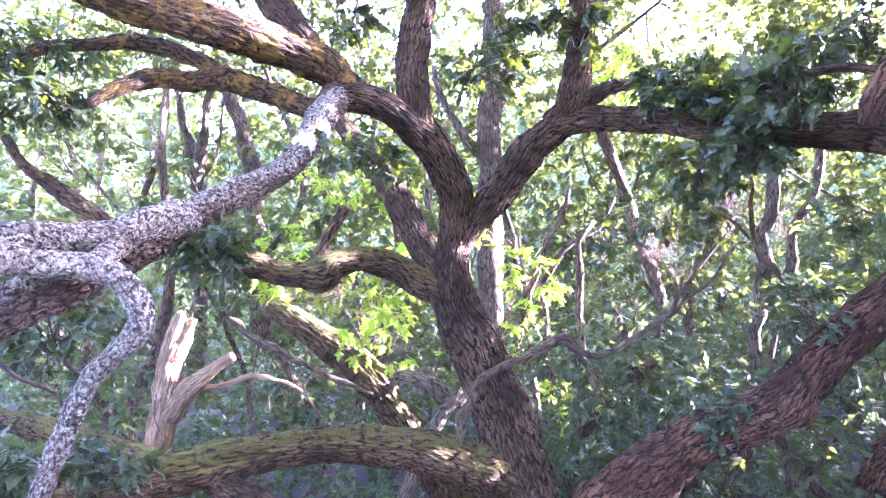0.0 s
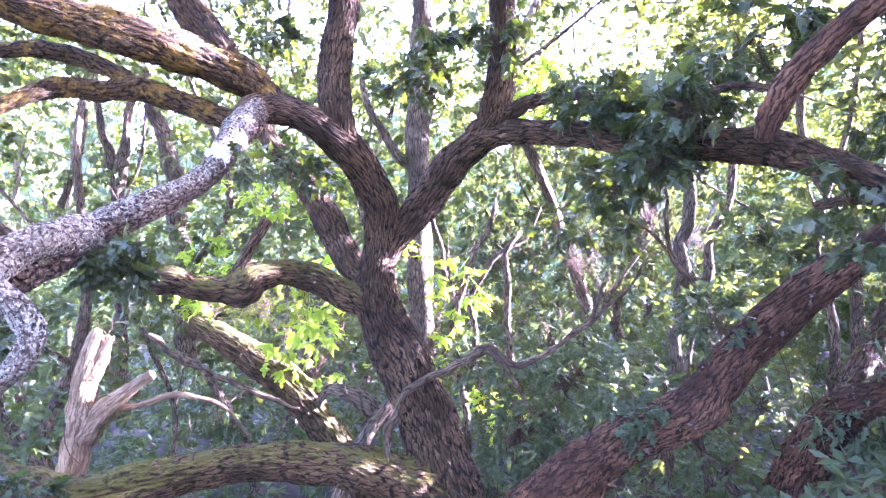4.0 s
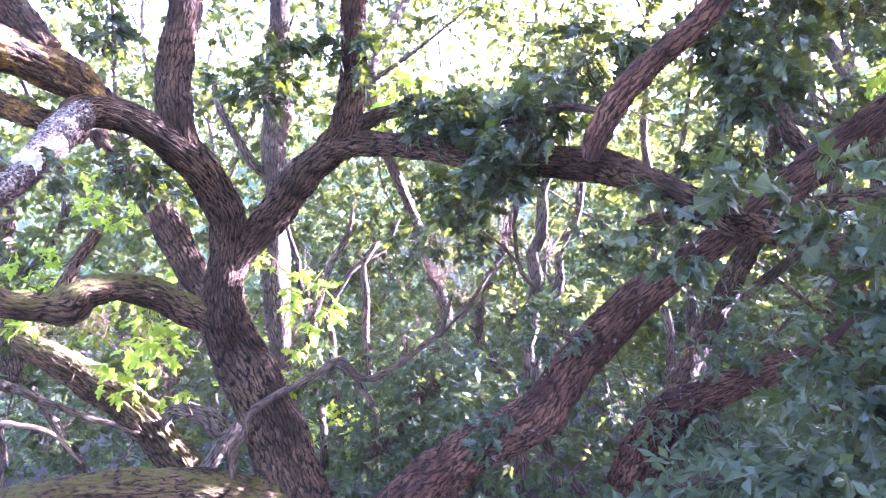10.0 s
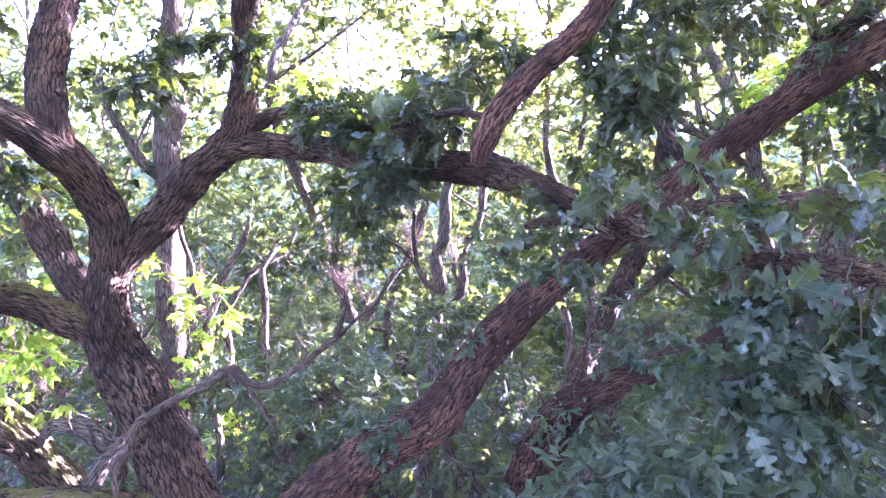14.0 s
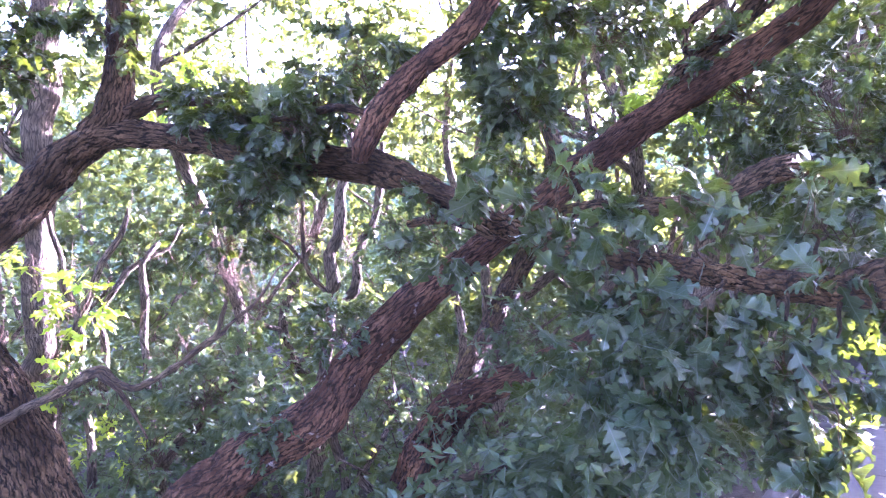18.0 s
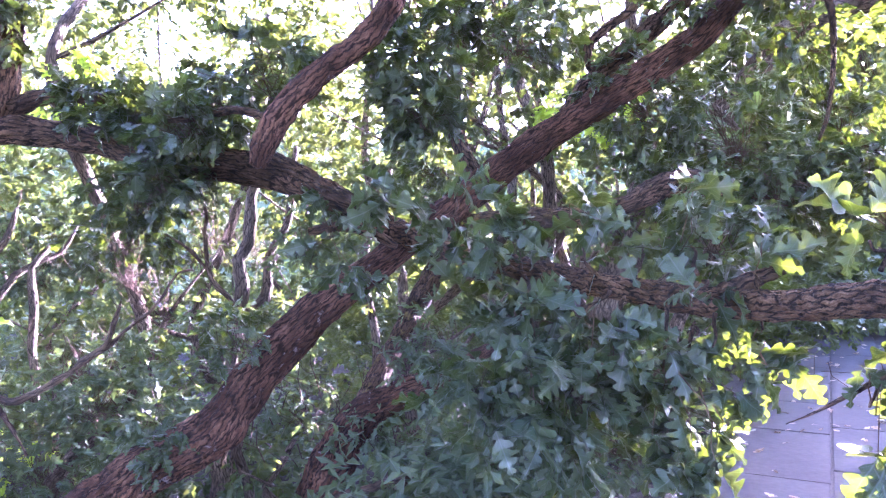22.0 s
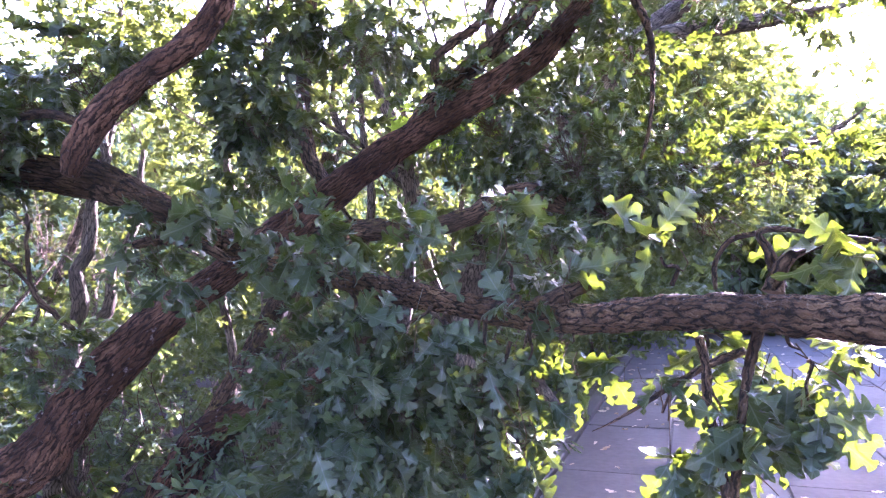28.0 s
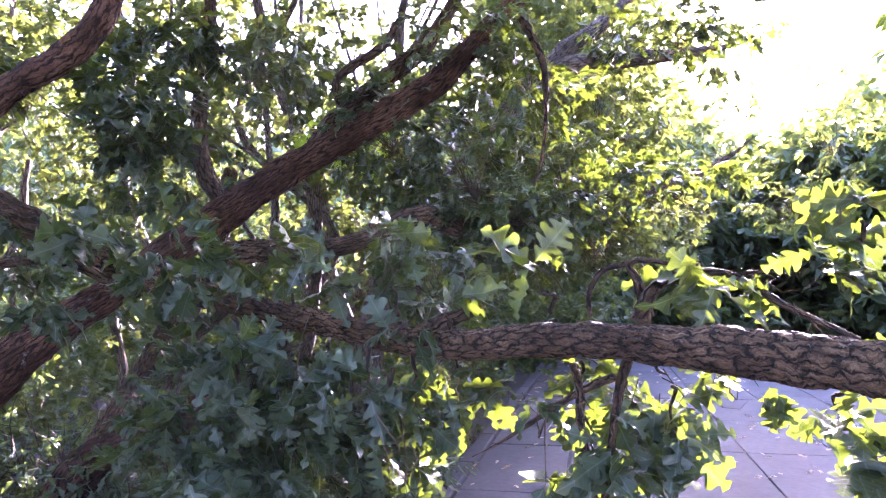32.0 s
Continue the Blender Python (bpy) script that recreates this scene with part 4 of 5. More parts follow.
limb("near_twig4", "oak", "limb", [(2.95, 0.41, 1.41, 0.03), (2.96, 0.4, 1.46, 0.024), (2.97, 0.36, 1.52, 0.018), (3, 0.28, 1.55, 0.013), (3.09, 0.18, 1.55, 0.011), (3.01, -0, 1.45, 0.01), (3.07, -0.16, 1.36, 0.008)])
limb("near_twig5", "oak", "limb", [(3.01, 0.41, 1.42, 0.022), (2.99, 0.43, 1.53, 0.015), (2.97, 0.45, 1.59, 0.01), (3.01, 0.4, 1.6, 0.009), (3.02, 0.31, 1.58, 0.005)])
limb("near_twig6", "oak", "limb", [(2.97, 0.46, 1.59, 0.009), (2.97, 0.54, 1.57, 0.009), (2.95, 0.58, 1.5, 0.009), (2.97, 0.59, 1.42, 0.007)])
limb("near_stub", "oak", "limb", [(2.75, 1.13, 1.36, 0.034), (2.79, 1.04, 1.41, 0.027), (2.83, 0.97, 1.44, 0.019), (2.84, 0.92, 1.45, 0.008)])
limb("shade_twig", "oak", "limb", [(2.03, 2.83, 1.66, 0.02), (2.16, 2.71, 1.68, 0.025), (2.26, 2.6, 1.64, 0.024), (2.35, 2.56, 1.58, 0.019)])
limb("shade_twig2", "oak", "limb", [(1.48, 3.31, 2.22, 0.015), (1.6, 3.14, 2.22, 0.017), (1.68, 2.87, 2.21, 0.019), (1.77, 2.72, 2.16, 0.018)])
limb("hang_twig", "second", "limb", [(3.88, 1.34, 2.94, 0.024), (3.96, 1.27, 2.7, 0.018), (3.98, 1.27, 2.44, 0.012), (3.98, 1.3, 2.2, 0.01), (3.96, 1.34, 2.06, 0.009)])
limb("far_limb3", "second", "limb", [(3.68, 2.47, 2.6, 0.024), (3.65, 2.48, 2.77, 0.027), (3.72, 2.4, 2.88, 0.027), (3.84, 2.28, 3, 0.027), (3.9, 2.19, 3.17, 0.02)])
limb("sky_limb", "edge", "limb", [(6.52, 2.77, 3.54, 0.099), (6.74, 2.46, 3.69, 0.093), (7.13, 2.1, 3.78, 0.089), (7.5, 1.77, 3.85, 0.068), (7.87, 1.43, 3.94, 0.04), (8.08, 1.15, 4, 0.014), (8.18, 1.01, 4.05, 0.006)])
limb("edge_trunk", "edge", "trunk", [(5.23, 3.93, -0.23, 0.147), (5.34, 3.89, 0.72, 0.134), (5.57, 3.89, 1.59, 0.122), (5.78, 3.77, 2.13, 0.119), (6.16, 3.34, 2.71, 0.115), (6.36, 3.03, 3.11, 0.11), (6.52, 2.77, 3.54, 0.104), (6.75, 2.61, 3.82, 0.095), (7.05, 2.34, 4.11, 0.079), (7.33, 2.09, 4.45, 0.057), (7.45, 1.89, 4.91, 0.034)])
limb("low_sky_limb", "edge", "limb", [(6.63, 3.25, 2.41, 0.086), (7.04, 2.7, 2.45, 0.08), (7.58, 2.14, 2.55, 0.07), (7.92, 1.84, 2.63, 0.059), (8.1, 1.6, 2.76, 0.041), (8.27, 1.35, 2.93, 0.021), (8.37, 1.2, 3.08, 0.006)])
limb("thin_stem", "thicket", "trunk", [(0.43, 5.32, 0.05, 0.045), (0.54, 5.32, 0.58, 0.036), (0.65, 5.31, 0.94, 0.036), (0.72, 5.3, 1.34, 0.031), (0.9, 5.3, 1.7, 0.027), (1.01, 5.29, 1.93, 0.018)])
limb("thin_stem2", "thicket", "trunk", [(1.16, 5.52, 0.55, 0.037), (1.14, 5.51, 0.92, 0.035), (1.11, 5.5, 1.3, 0.035), (1.09, 5.5, 1.53, 0.03), (1.23, 5.5, 1.71, 0.021)])
limb("thin_stem3", "thicket", "trunk", [(0.75, 5.43, -0.07, 0.041), (0.73, 5.42, 0.3, 0.034), (0.68, 5.41, 0.75, 0.032), (0.64, 5.4, 1.21, 0.03), (0.55, 5.4, 1.57, 0.025), (0.48, 5.39, 1.98, 0.016)])
limb("thin_stem4", "thicket", "trunk", [(0.9, 5.62, 0.25, 0.038), (0.85, 5.61, 0.63, 0.035), (0.83, 5.61, 1.11, 0.033), (1.02, 5.6, 1.48, 0.028), (1.3, 5.6, 1.67, 0.021), (1.44, 5.59, 1.91, 0.014)])
limb("thin_stem5", "thicket", "trunk", [(2.38, 4.64, -0.24, 0.046), (2.34, 4.64, 0.19, 0.038), (2.27, 4.66, 0.57, 0.03), (2.31, 4.62, 0.95, 0.019)])
limb("thin_stem6", "thicket", "trunk", [(3.27, 4.43, -0.85, 0.048), (2.53, 4.67, -0.15, 0.043), (2.65, 4.6, 0.11, 0.034), (2.71, 4.56, 0.24, 0.017)])
limb("moss_stub", "oak", "limb", [(-1.14, 3.72, 0.11, 0.062), (-1.27, 3.74, 0.15, 0.069), (-0.99, 3.62, 0.08, 0.07), (-0.78, 3.52, -0.03, 0.074)])
limb("root_stem", "thicket", "trunk", [(-0.35, 4.94, -0.85, 0.083), (-0.27, 4.93, -0.35, 0.07), (-0.17, 4.98, -0.03, 0.063), (0.02, 5.02, 0.25, 0.055), (0.15, 5.07, 0.41, 0.038)])

foliage("oak", (-0.84, 2.50, 1.43), 0.13, 0.12, 60, .13, "o")
foliage("oak", (-0.58, 3.19, 1.92), 0.16, 0.11, 30, .12, "o")
foliage("oak", (-0.48, 4.19, 2.06), 0.25, 0.12, 70, .12, "o")
foliage("oak", (-0.32, 4.39, 2.02), 0.19, 0.11, 40, .12, "o")
foliage("oak", (-2.08, 3.38, 2.22), 0.29, 0.14, 120, .13, "o")
foliage("oak", (-2.14, 3.48, 2.48), 0.27, 0.15, 80, .13, "o")
foliage("oak", (-1.73, 3.00, 1.06), 0.33, 0.20, 160, .13, "o")
foliage("oak", (-1.77, 2.92, 0.48), 0.27, 0.15, 110, .13, "o")
foliage("oak", (-1.48, 3.02, 0.47), 0.15, 0.08, 40, .12, "o")
foliage("oak", (0.29, 3.98, 2.57), 0.24, 0.17, 90, .13, "o")
foliage("oak", (0.83, 3.98, 2.80), 0.24, 0.15, 90, .13, "o")
foliage("oak", (0.39, 3.97, 2.91), 0.27, 0.14, 70, .13, "o")
foliage("oak", (-0.58, 4.17, 2.91), 0.21, 0.18, 60, .13, "o")
foliage("oak", (1.29, 3.58, 2.33), 0.24, 0.18, 140, .13, "o")
foliage("oak", (1.45, 3.39, 2.19), 0.20, 0.17, 80, .13, "o")
foliage("oak", (1.57, 3.29, 2.03), 0.17, 0.20, 60, .13, "o")
foliage("oak", (1.47, 3.89, 1.91), 0.30, 0.20, 130, .13, "o")
foliage("oak", (1.72, 3.18, 2.33), 0.32, 0.16, 110, .13, "o")
foliage("oak", (1.53, 4.60, 1.70), 0.39, 0.23, 120, .13, "o")
foliage("oak", (1.49, 2.97, 2.15), 0.27, 0.14, 80, .14, "o")
foliage("oak", (1.42, 3.13, 1.95), 0.17, 0.11, 80, .14, "o")
foliage("oak", (1.82, 2.91, 2.44), 0.33, 0.17, 110, .13, "o")
foliage("oak", (2.45, 2.48, 2.31), 0.24, 0.24, 140, .14, "o")
foliage("oak", (2.34, 2.56, 2.50), 0.14, 0.16, 44, .17, "o")
foliage("oak", (2.38, 2.40, 2.21), 0.11, 0.18, 40, .17, "o")
foliage("oak", (2.30, 1.80, 1.60), 0.23, 0.11, 50, .17, "o")
foliage("oak", (3.09, 2.49, 2.74), 0.33, 0.24, 140, .13, "o")
foliage("oak", (2.65, 2.66, 2.74), 0.26, 0.20, 100, .13, "o")
foliage("second", (1.94, 3.57, 1.12), 0.20, 0.20, 80, .12, "o")
foliage("second", (1.60, 3.83, 0.49), 0.20, 0.13, 60, .12, "o")
foliage("second", (3.97, 2.32, 2.48), 0.45, 0.38, 260, .13, "o")
foliage("second", (4.22, 1.92, 2.24), 0.44, 0.44, 260, .13, "o")
foliage("second", (4.81, 1.60, 2.30), 0.43, 0.46, 220, .13, "o")
foliage("second", (4.47, 1.63, 2.71), 0.47, 0.24, 160, .13, "o")
foliage("second", (4.04, 1.56, 1.92), 0.46, 0.18, 200, .13, "o")
foliage("second", (4.28, 2.44, 2.18), 0.30, 0.22, 100, .13, "o")
foliage("second", (3.85, 1.69, 2.90), 0.49, 0.12, 110, .13, "o")
foliage("second", (4.59, 1.28, 1.80), 0.38, 0.19, 130, .13, "o")
foliage("second", (5.52, 1.09, 2.22), 0.62, 0.23, 200, .13, "o")
foliage("second", (4.61, 1.30, 2.13), 0.51, 0.27, 220, .13, "o")
foliage("second", (5.37, 1.00, 3.22), 0.61, 0.19, 150, .13, "o")
# "s" clumps carry the darker colour that stands in for shade
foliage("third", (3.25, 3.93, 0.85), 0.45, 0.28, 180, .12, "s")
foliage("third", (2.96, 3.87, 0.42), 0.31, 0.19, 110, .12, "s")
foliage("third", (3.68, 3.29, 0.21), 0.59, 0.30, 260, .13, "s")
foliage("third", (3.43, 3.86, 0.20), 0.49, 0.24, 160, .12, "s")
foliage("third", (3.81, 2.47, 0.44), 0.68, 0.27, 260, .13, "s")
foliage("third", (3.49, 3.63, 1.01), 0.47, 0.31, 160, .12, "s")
# two clumps added in the sun's path to shade the mossy limb
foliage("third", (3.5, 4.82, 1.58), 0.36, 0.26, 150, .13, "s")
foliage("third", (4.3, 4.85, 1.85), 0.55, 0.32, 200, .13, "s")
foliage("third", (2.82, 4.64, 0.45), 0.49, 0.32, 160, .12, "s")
# "y" clumps carry the lime colour that stands in for sunlit leaves
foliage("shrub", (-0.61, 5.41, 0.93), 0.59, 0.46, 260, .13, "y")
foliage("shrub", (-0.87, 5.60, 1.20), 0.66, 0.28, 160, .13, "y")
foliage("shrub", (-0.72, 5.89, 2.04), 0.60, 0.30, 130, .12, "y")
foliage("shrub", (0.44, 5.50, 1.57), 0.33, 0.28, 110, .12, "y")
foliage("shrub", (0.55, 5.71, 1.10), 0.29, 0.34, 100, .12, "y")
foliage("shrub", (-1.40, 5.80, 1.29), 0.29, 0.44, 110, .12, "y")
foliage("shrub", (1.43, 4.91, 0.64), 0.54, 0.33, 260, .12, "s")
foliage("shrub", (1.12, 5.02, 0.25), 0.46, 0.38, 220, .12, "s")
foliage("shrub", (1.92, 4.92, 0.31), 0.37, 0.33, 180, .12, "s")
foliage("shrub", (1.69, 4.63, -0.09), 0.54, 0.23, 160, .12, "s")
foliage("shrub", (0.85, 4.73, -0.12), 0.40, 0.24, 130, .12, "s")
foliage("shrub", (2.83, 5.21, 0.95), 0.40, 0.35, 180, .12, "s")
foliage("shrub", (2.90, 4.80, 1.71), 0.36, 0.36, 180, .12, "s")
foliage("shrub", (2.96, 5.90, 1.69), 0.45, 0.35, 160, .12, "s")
foliage("shrub", (-1.25, 5.62, 0.25), 0.28, 0.24, 60, .12, "o")
foliage("shrub", (0.92, 5.62, 0.21), 0.43, 0.19, 90, .11, "y")
foliage("oak", (2.51, 1.61, 1.04), 0.42, 0.30, 200, .19, "o")
foliage("oak", (2.36, 1.91, 1.03), 0.26, 0.24, 80, .18, "o")
foliage("oak", (2.77, 1.34, 0.99), 0.19, 0.21, 60, .18, "o")
foliage("oak", (3.21, 0.88, 1.14), 0.25, 0.13, 20, .2, "o")
foliage("oak", (2.96, 1.25, 1.58), 0.33, 0.15, 70, .17, "o")
foliage("second", (4.02, 3.30, 3.14), 0.45, 0.36, 200, .13, "o")
foliage("second", (3.48, 3.78, 2.27), 0.50, 0.27, 180, .13, "o")
foliage("second", (4.83, 2.04, 1.85), 0.58, 0.27, 240, .13, "o")
foliage("second", (4.78, 2.58, 2.00), 0.50, 0.25, 180, .13, "o")
# two clumps tinted as sunlit among the oak's darker leaves
foliage("second", (4.57, 3.29, 2.70), 0.44, 0.26, 140, .13, "y")
foliage("second", (1.38, 5.03, 2.74), 0.42, 0.25, 130, .12, "y")
foliage("oak", (3.19, 0.20, 1.20), 0.25, 0.06, 22, .2, "o")
foliage("oak", (3.06, 0.47, 1.18), 0.19, 0.09, 22, .2, "o")
foliage("oak", (3.17, -0.09, 1.07), 0.11, 0.15, 18, .2, "o")
foliage("oak", (3.19, 0.08, 1.56), 0.20, 0.08, 17, .2, "o")
foliage("oak", (2.96, 0.53, 0.99), 0.15, 0.16, 25, .2, "o")
foliage("oak", (3.10, 0.37, 1.53), 0.11, 0.07, 7, .2, "o")
foliage("second", (6.77, 2.57, 2.44), 0.55, 0.44, 220, .16, "o")
foliage("second", (6.44, 3.01, 2.23), 0.66, 0.38, 220, .16, "o")
foliage("second", (7.36, 2.30, 2.31), 0.34, 0.29, 90, .16, "o")
foliage("second", (6.17, 2.48, 2.85), 0.46, 0.30, 150, .15, "o")
foliage("edge", (6.99, 2.26, 4.04), 0.67, 0.28, 150, .15, "b")
foliage("edge", (7.76, 1.56, 4.04), 0.52, 0.23, 110, .15, "b")
foliage("edge", (8.05, 1.38, 3.78), 0.35, 0.23, 60, .15, "b")
foliage("edge", (8.28, 1.28, 3.40), 0.30, 0.15, 40, .15, "b")
foliage("edge", (7.86, 1.95, 2.41), 0.71, 0.24, 150, .15, "b")
foliage("edge", (11.14, 0.80, 3.55), 0.68, 0.76, 170, .16, "b")
foliage("edge", (10.86, 1.27, 2.65), 0.91, 0.46, 170, .16, "b")
foliage("edge", (7.21, 2.38, 3.31), 0.40, 0.63, 170, .15, "b")
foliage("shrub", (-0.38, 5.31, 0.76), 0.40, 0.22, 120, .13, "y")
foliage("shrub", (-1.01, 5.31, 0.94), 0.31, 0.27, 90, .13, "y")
foliage("edge", (9.25, 0.82, 3.53), 0.44, 0.63, 60, .15, "b")
foliage("edge", (8.41, 1.42, 3.58), 0.24, 0.13, 22, .15, "b")
foliage("edge", (8.24, 1.41, 2.84), 0.41, 0.18, 50, .15, "b")
foliage("edge", (8.21, 1.13, 4.13), 0.23, 0.17, 26, .15, "b")
foliage("edge", (6.74, 3.17, 3.35), 0.52, 0.64, 160, .15, "b")
foliage("second", (5.40, 2.43, 2.30), 0.66, 0.44, 240, .14, "s")
foliage("second", (6.18, 1.92, 2.17), 0.55, 0.32, 180, .14, "s")
# deep dark-coloured clumps that stand for the wood's shaded hollow
foliage("shrub", (1.21, 6.38, 1.57), 0.48, 0.48, 200, .13, "s")
foliage("shrub", (1.91, 6.12, 1.55), 0.48, 0.48, 200, .13, "s")
foliage("shrub", (1.64, 5.93, 0.79), 0.56, 0.41, 200, .13, "s")
foliage("shrub", (2.47, 5.78, 1.90), 0.47, 0.47, 180, .13, "s")
foliage("shrub", (1.35, 7.15, 1.80), 0.59, 0.54, 200, .13, "s")
foliage("shrub", (2.14, 6.13, 1.26), 0.51, 0.46, 180, .13, "s")
foliage("shrub", (0.75, 5.00, 0.72), 0.34, 0.21, 110, .12, "s")
foliage("shrub", (1.35, 4.98, 0.89), 0.39, 0.30, 150, .12, "s")
foliage("shrub", (1.71, 4.42, 0.47), 0.43, 0.35, 130, .15, "s")
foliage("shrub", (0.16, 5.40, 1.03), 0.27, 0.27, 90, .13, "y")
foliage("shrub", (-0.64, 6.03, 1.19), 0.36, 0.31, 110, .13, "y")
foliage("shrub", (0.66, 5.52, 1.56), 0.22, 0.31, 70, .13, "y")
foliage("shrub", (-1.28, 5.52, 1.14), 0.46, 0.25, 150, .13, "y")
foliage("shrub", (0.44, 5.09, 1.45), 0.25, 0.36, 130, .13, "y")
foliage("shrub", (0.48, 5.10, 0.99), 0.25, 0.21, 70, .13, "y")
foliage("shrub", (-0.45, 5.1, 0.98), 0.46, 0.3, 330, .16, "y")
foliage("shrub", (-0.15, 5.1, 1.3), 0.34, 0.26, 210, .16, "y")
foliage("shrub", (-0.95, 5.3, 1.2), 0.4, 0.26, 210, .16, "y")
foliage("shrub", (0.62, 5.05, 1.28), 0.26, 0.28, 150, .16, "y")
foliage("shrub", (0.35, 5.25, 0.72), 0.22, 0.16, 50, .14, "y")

spray("oak", (2.36, 1.69, 1.18), 0.23, 0.23, 46, .165, .5, (2.36, 1.68, 1.43))
spray("oak", (2.55, 1.42, 1.14), 0.22, 0.22, 48, .165, .5, (2.54, 1.35, 1.34))
spray("oak", (2.33, 1.59, 0.91), 0.24, 0.14, 30, .165, .6, (2.33, 1.64, 1.35))
spray("oak", (2.59, 1.25, 0.95), 0.14, 0.17, 26, .165, .6, (2.57, 1.24, 1.34))
spray("oak", (2.74, 1.16, 1.10), 0.10, 0.14, 16, .16, .7, (2.70, 1.12, 1.30))
spray("oak", (2.30, 1.81, 1.34), 0.17, 0.11, 24, .16, .3, (2.30, 1.81, 1.47))
spray("oak", (2.46, 1.48, 1.58), 0.22, 0.12, 26, .16, .1, (2.49, 1.46, 1.44))
spray("oak", (2.62, 1.17, 1.61), 0.16, 0.12, 16, .16, .1, (2.64, 1.17, 1.42))
spray("oak", (2.69, 0.97, 1.45), 0.11, 0.06, 8, .155, .0, (2.73, 1.00, 1.39))
spray("oak", (2.54, 1.06, 1.37), 0.09, 0.05, 5, .155, .3, (2.59, 1.08, 1.40))
spray("oak", (2.80, 0.74, 0.99), 0.11, 0.18, 16, .19, .8, (2.90, 0.70, 1.10))
spray("oak", (2.91, 0.56, 0.97), 0.12, 0.17, 14, .19, .8, (2.88, 0.57, 1.18))
spray("oak", (3.02, 0.65, 1.18), 0.17, 0.07, 14, .19, .7, (3.01, 0.64, 1.27))
spray("oak", (3.18, 0.41, 1.18), 0.16, 0.09, 16, .19, .8, (3.10, 0.41, 1.28))
spray("oak", (2.80, 0.70, 1.57), 0.09, 0.07, 5, .19, -.3, (2.89, 0.69, 1.44))
spray("oak", (2.98, 0.20, 1.58), 0.12, 0.08, 10, .19, -.1, (3.02, 0.31, 1.56))
spray("oak", (3.00, 0.00, 1.57), 0.13, 0.08, 11, .19, .0, (2.97, 0.13, 1.54))
spray("oak", (3.11, -0.09, 1.10), 0.10, 0.13, 10, .19, .9, (3.11, -0.11, 1.25))
spray("oak", (2.78, -0.22, 1.68), 0.05, 0.07, 4, .19, .2, (2.89, -0.19, 1.63))
spray("oak", (2.67, 1.13, 1.37), 0.10, 0.05, 5, .155, .2, (2.71, 1.07, 1.35))
spray("oak", (2.83, 1.05, 1.19), 0.09, 0.16, 20, .15, .9, (2.79, 1.02, 1.33))
spray("oak", (2.69, 1.15, 0.87), 0.12, 0.12, 18, .165, .7, (2.64, 1.18, 1.26))
spray("oak", (2.37, 1.45, 1.27), 0.27, 0.12, 26, .17, .5, (2.45, 1.37, 1.38))
spray("oak", (3.04, 0.34, 1.00), 0.11, 0.12, 11, .19, .8, (3.03, 0.33, 1.21))
spray("oak", (3.17, -0.03, 1.25), 0.17, 0.04, 10, .19, .6, (3.17, -0.03, 1.30))
spray("oak", (2.02, 2.50, 1.80), 0.18, 0.08, 22, .17, .2, (2.06, 2.82, 1.87))
spray("oak", (2.17, 2.20, 1.77), 0.16, 0.07, 18, .17, .2, (2.30, 2.62, 1.74))
spray("oak", (2.10, 2.62, 1.55), 0.18, 0.10, 28, .165, .4, (2.12, 2.80, 1.80))
spray("oak", (2.28, 1.98, 1.70), 0.17, 0.09, 20, .18, .2, (2.50, 2.40, 1.60))

# ---- a round crust of white lichen on the oak's elbow ----
crust = bmesh.new()
bmesh.ops.create_icosphere(crust, subdivisions=4, radius=0.048)
for v in crust.verts:
    v.co *= 1 + 0.45 * noise.noise(v.co * 45) + 0.2 * noise.noise(v.co * 130)
    v.co.z *= 0.3
crust_mesh = bpy.data.meshes.new("lichen_patch")
crust.to_mesh(crust_mesh)
crust.free()
crust_mesh.materials.append(LICHEN)
ob = new("lichen_patch", crust_mesh)
ob.matrix_basis = Matrix.Translation((-0.639, 3.055, 1.913)) @ Vector((0.26, -0.95, -0.16)).to_track_quat("Z", "Y").to_matrix().to_4x4()
under("oak", tagged(ob, "round crust of white lichen"))

# ---- tangled dead twigs low among the trunks ----
tangle = np.random.default_rng(21)
for cx, cy, cz, rx, rz, n in ((2.75, 4.35, 0.4, 0.32, 0.24, 60), (2.2, 4.7, 0.3, 0.4, 0.3, 50), (3.4, 4.6, 0.2, 0.5, 0.3, 50), (1.3, 5.2, 0.2, 0.5, 0.4, 50), (-0.6, 5.2, 0.3, 0.6, 0.3, 14), (-1.6, 4.6, 0.4, 0.5, 0.4, 14)):
    starts = np.array((cx, cy, cz)) + tangle.normal(size=(n, 3)) * (rx, rx, rz)
    way = tangle.normal(size=(n, 3)) * (1, 1, 0.6) + (0.2, -0.1, 0.25)
    tips = starts + way / np.linalg.norm(way, axis=1)[:, None] * tangle.uniform(0.12, 0.5, (n, 1))
    ob = new("dead_twigs", twigs("dead_twigs", (cx, cy, cz), tips, 0.0045, BARK["twig"], tangle, starts, 0.05))
    under("shrub", tagged(ob, kind="stuff"))

# ---- the wood behind ----
wood = np.random.default_rng(5)


def open_sky(yaw, up):
    """The gap in the canopy through which the low sun shines."""
    return yaw > 62 and up > 8


def clearing(yaw, up):
    """The thin place in the wood through which the sunlit slope shows."""
    return -38 < yaw < -19 and 2.5 < up < 13


def around(yaw, r, z):
    return np.array([0.4 + r * math.sin(radians(yaw)), r * math.cos(radians(yaw)), z])


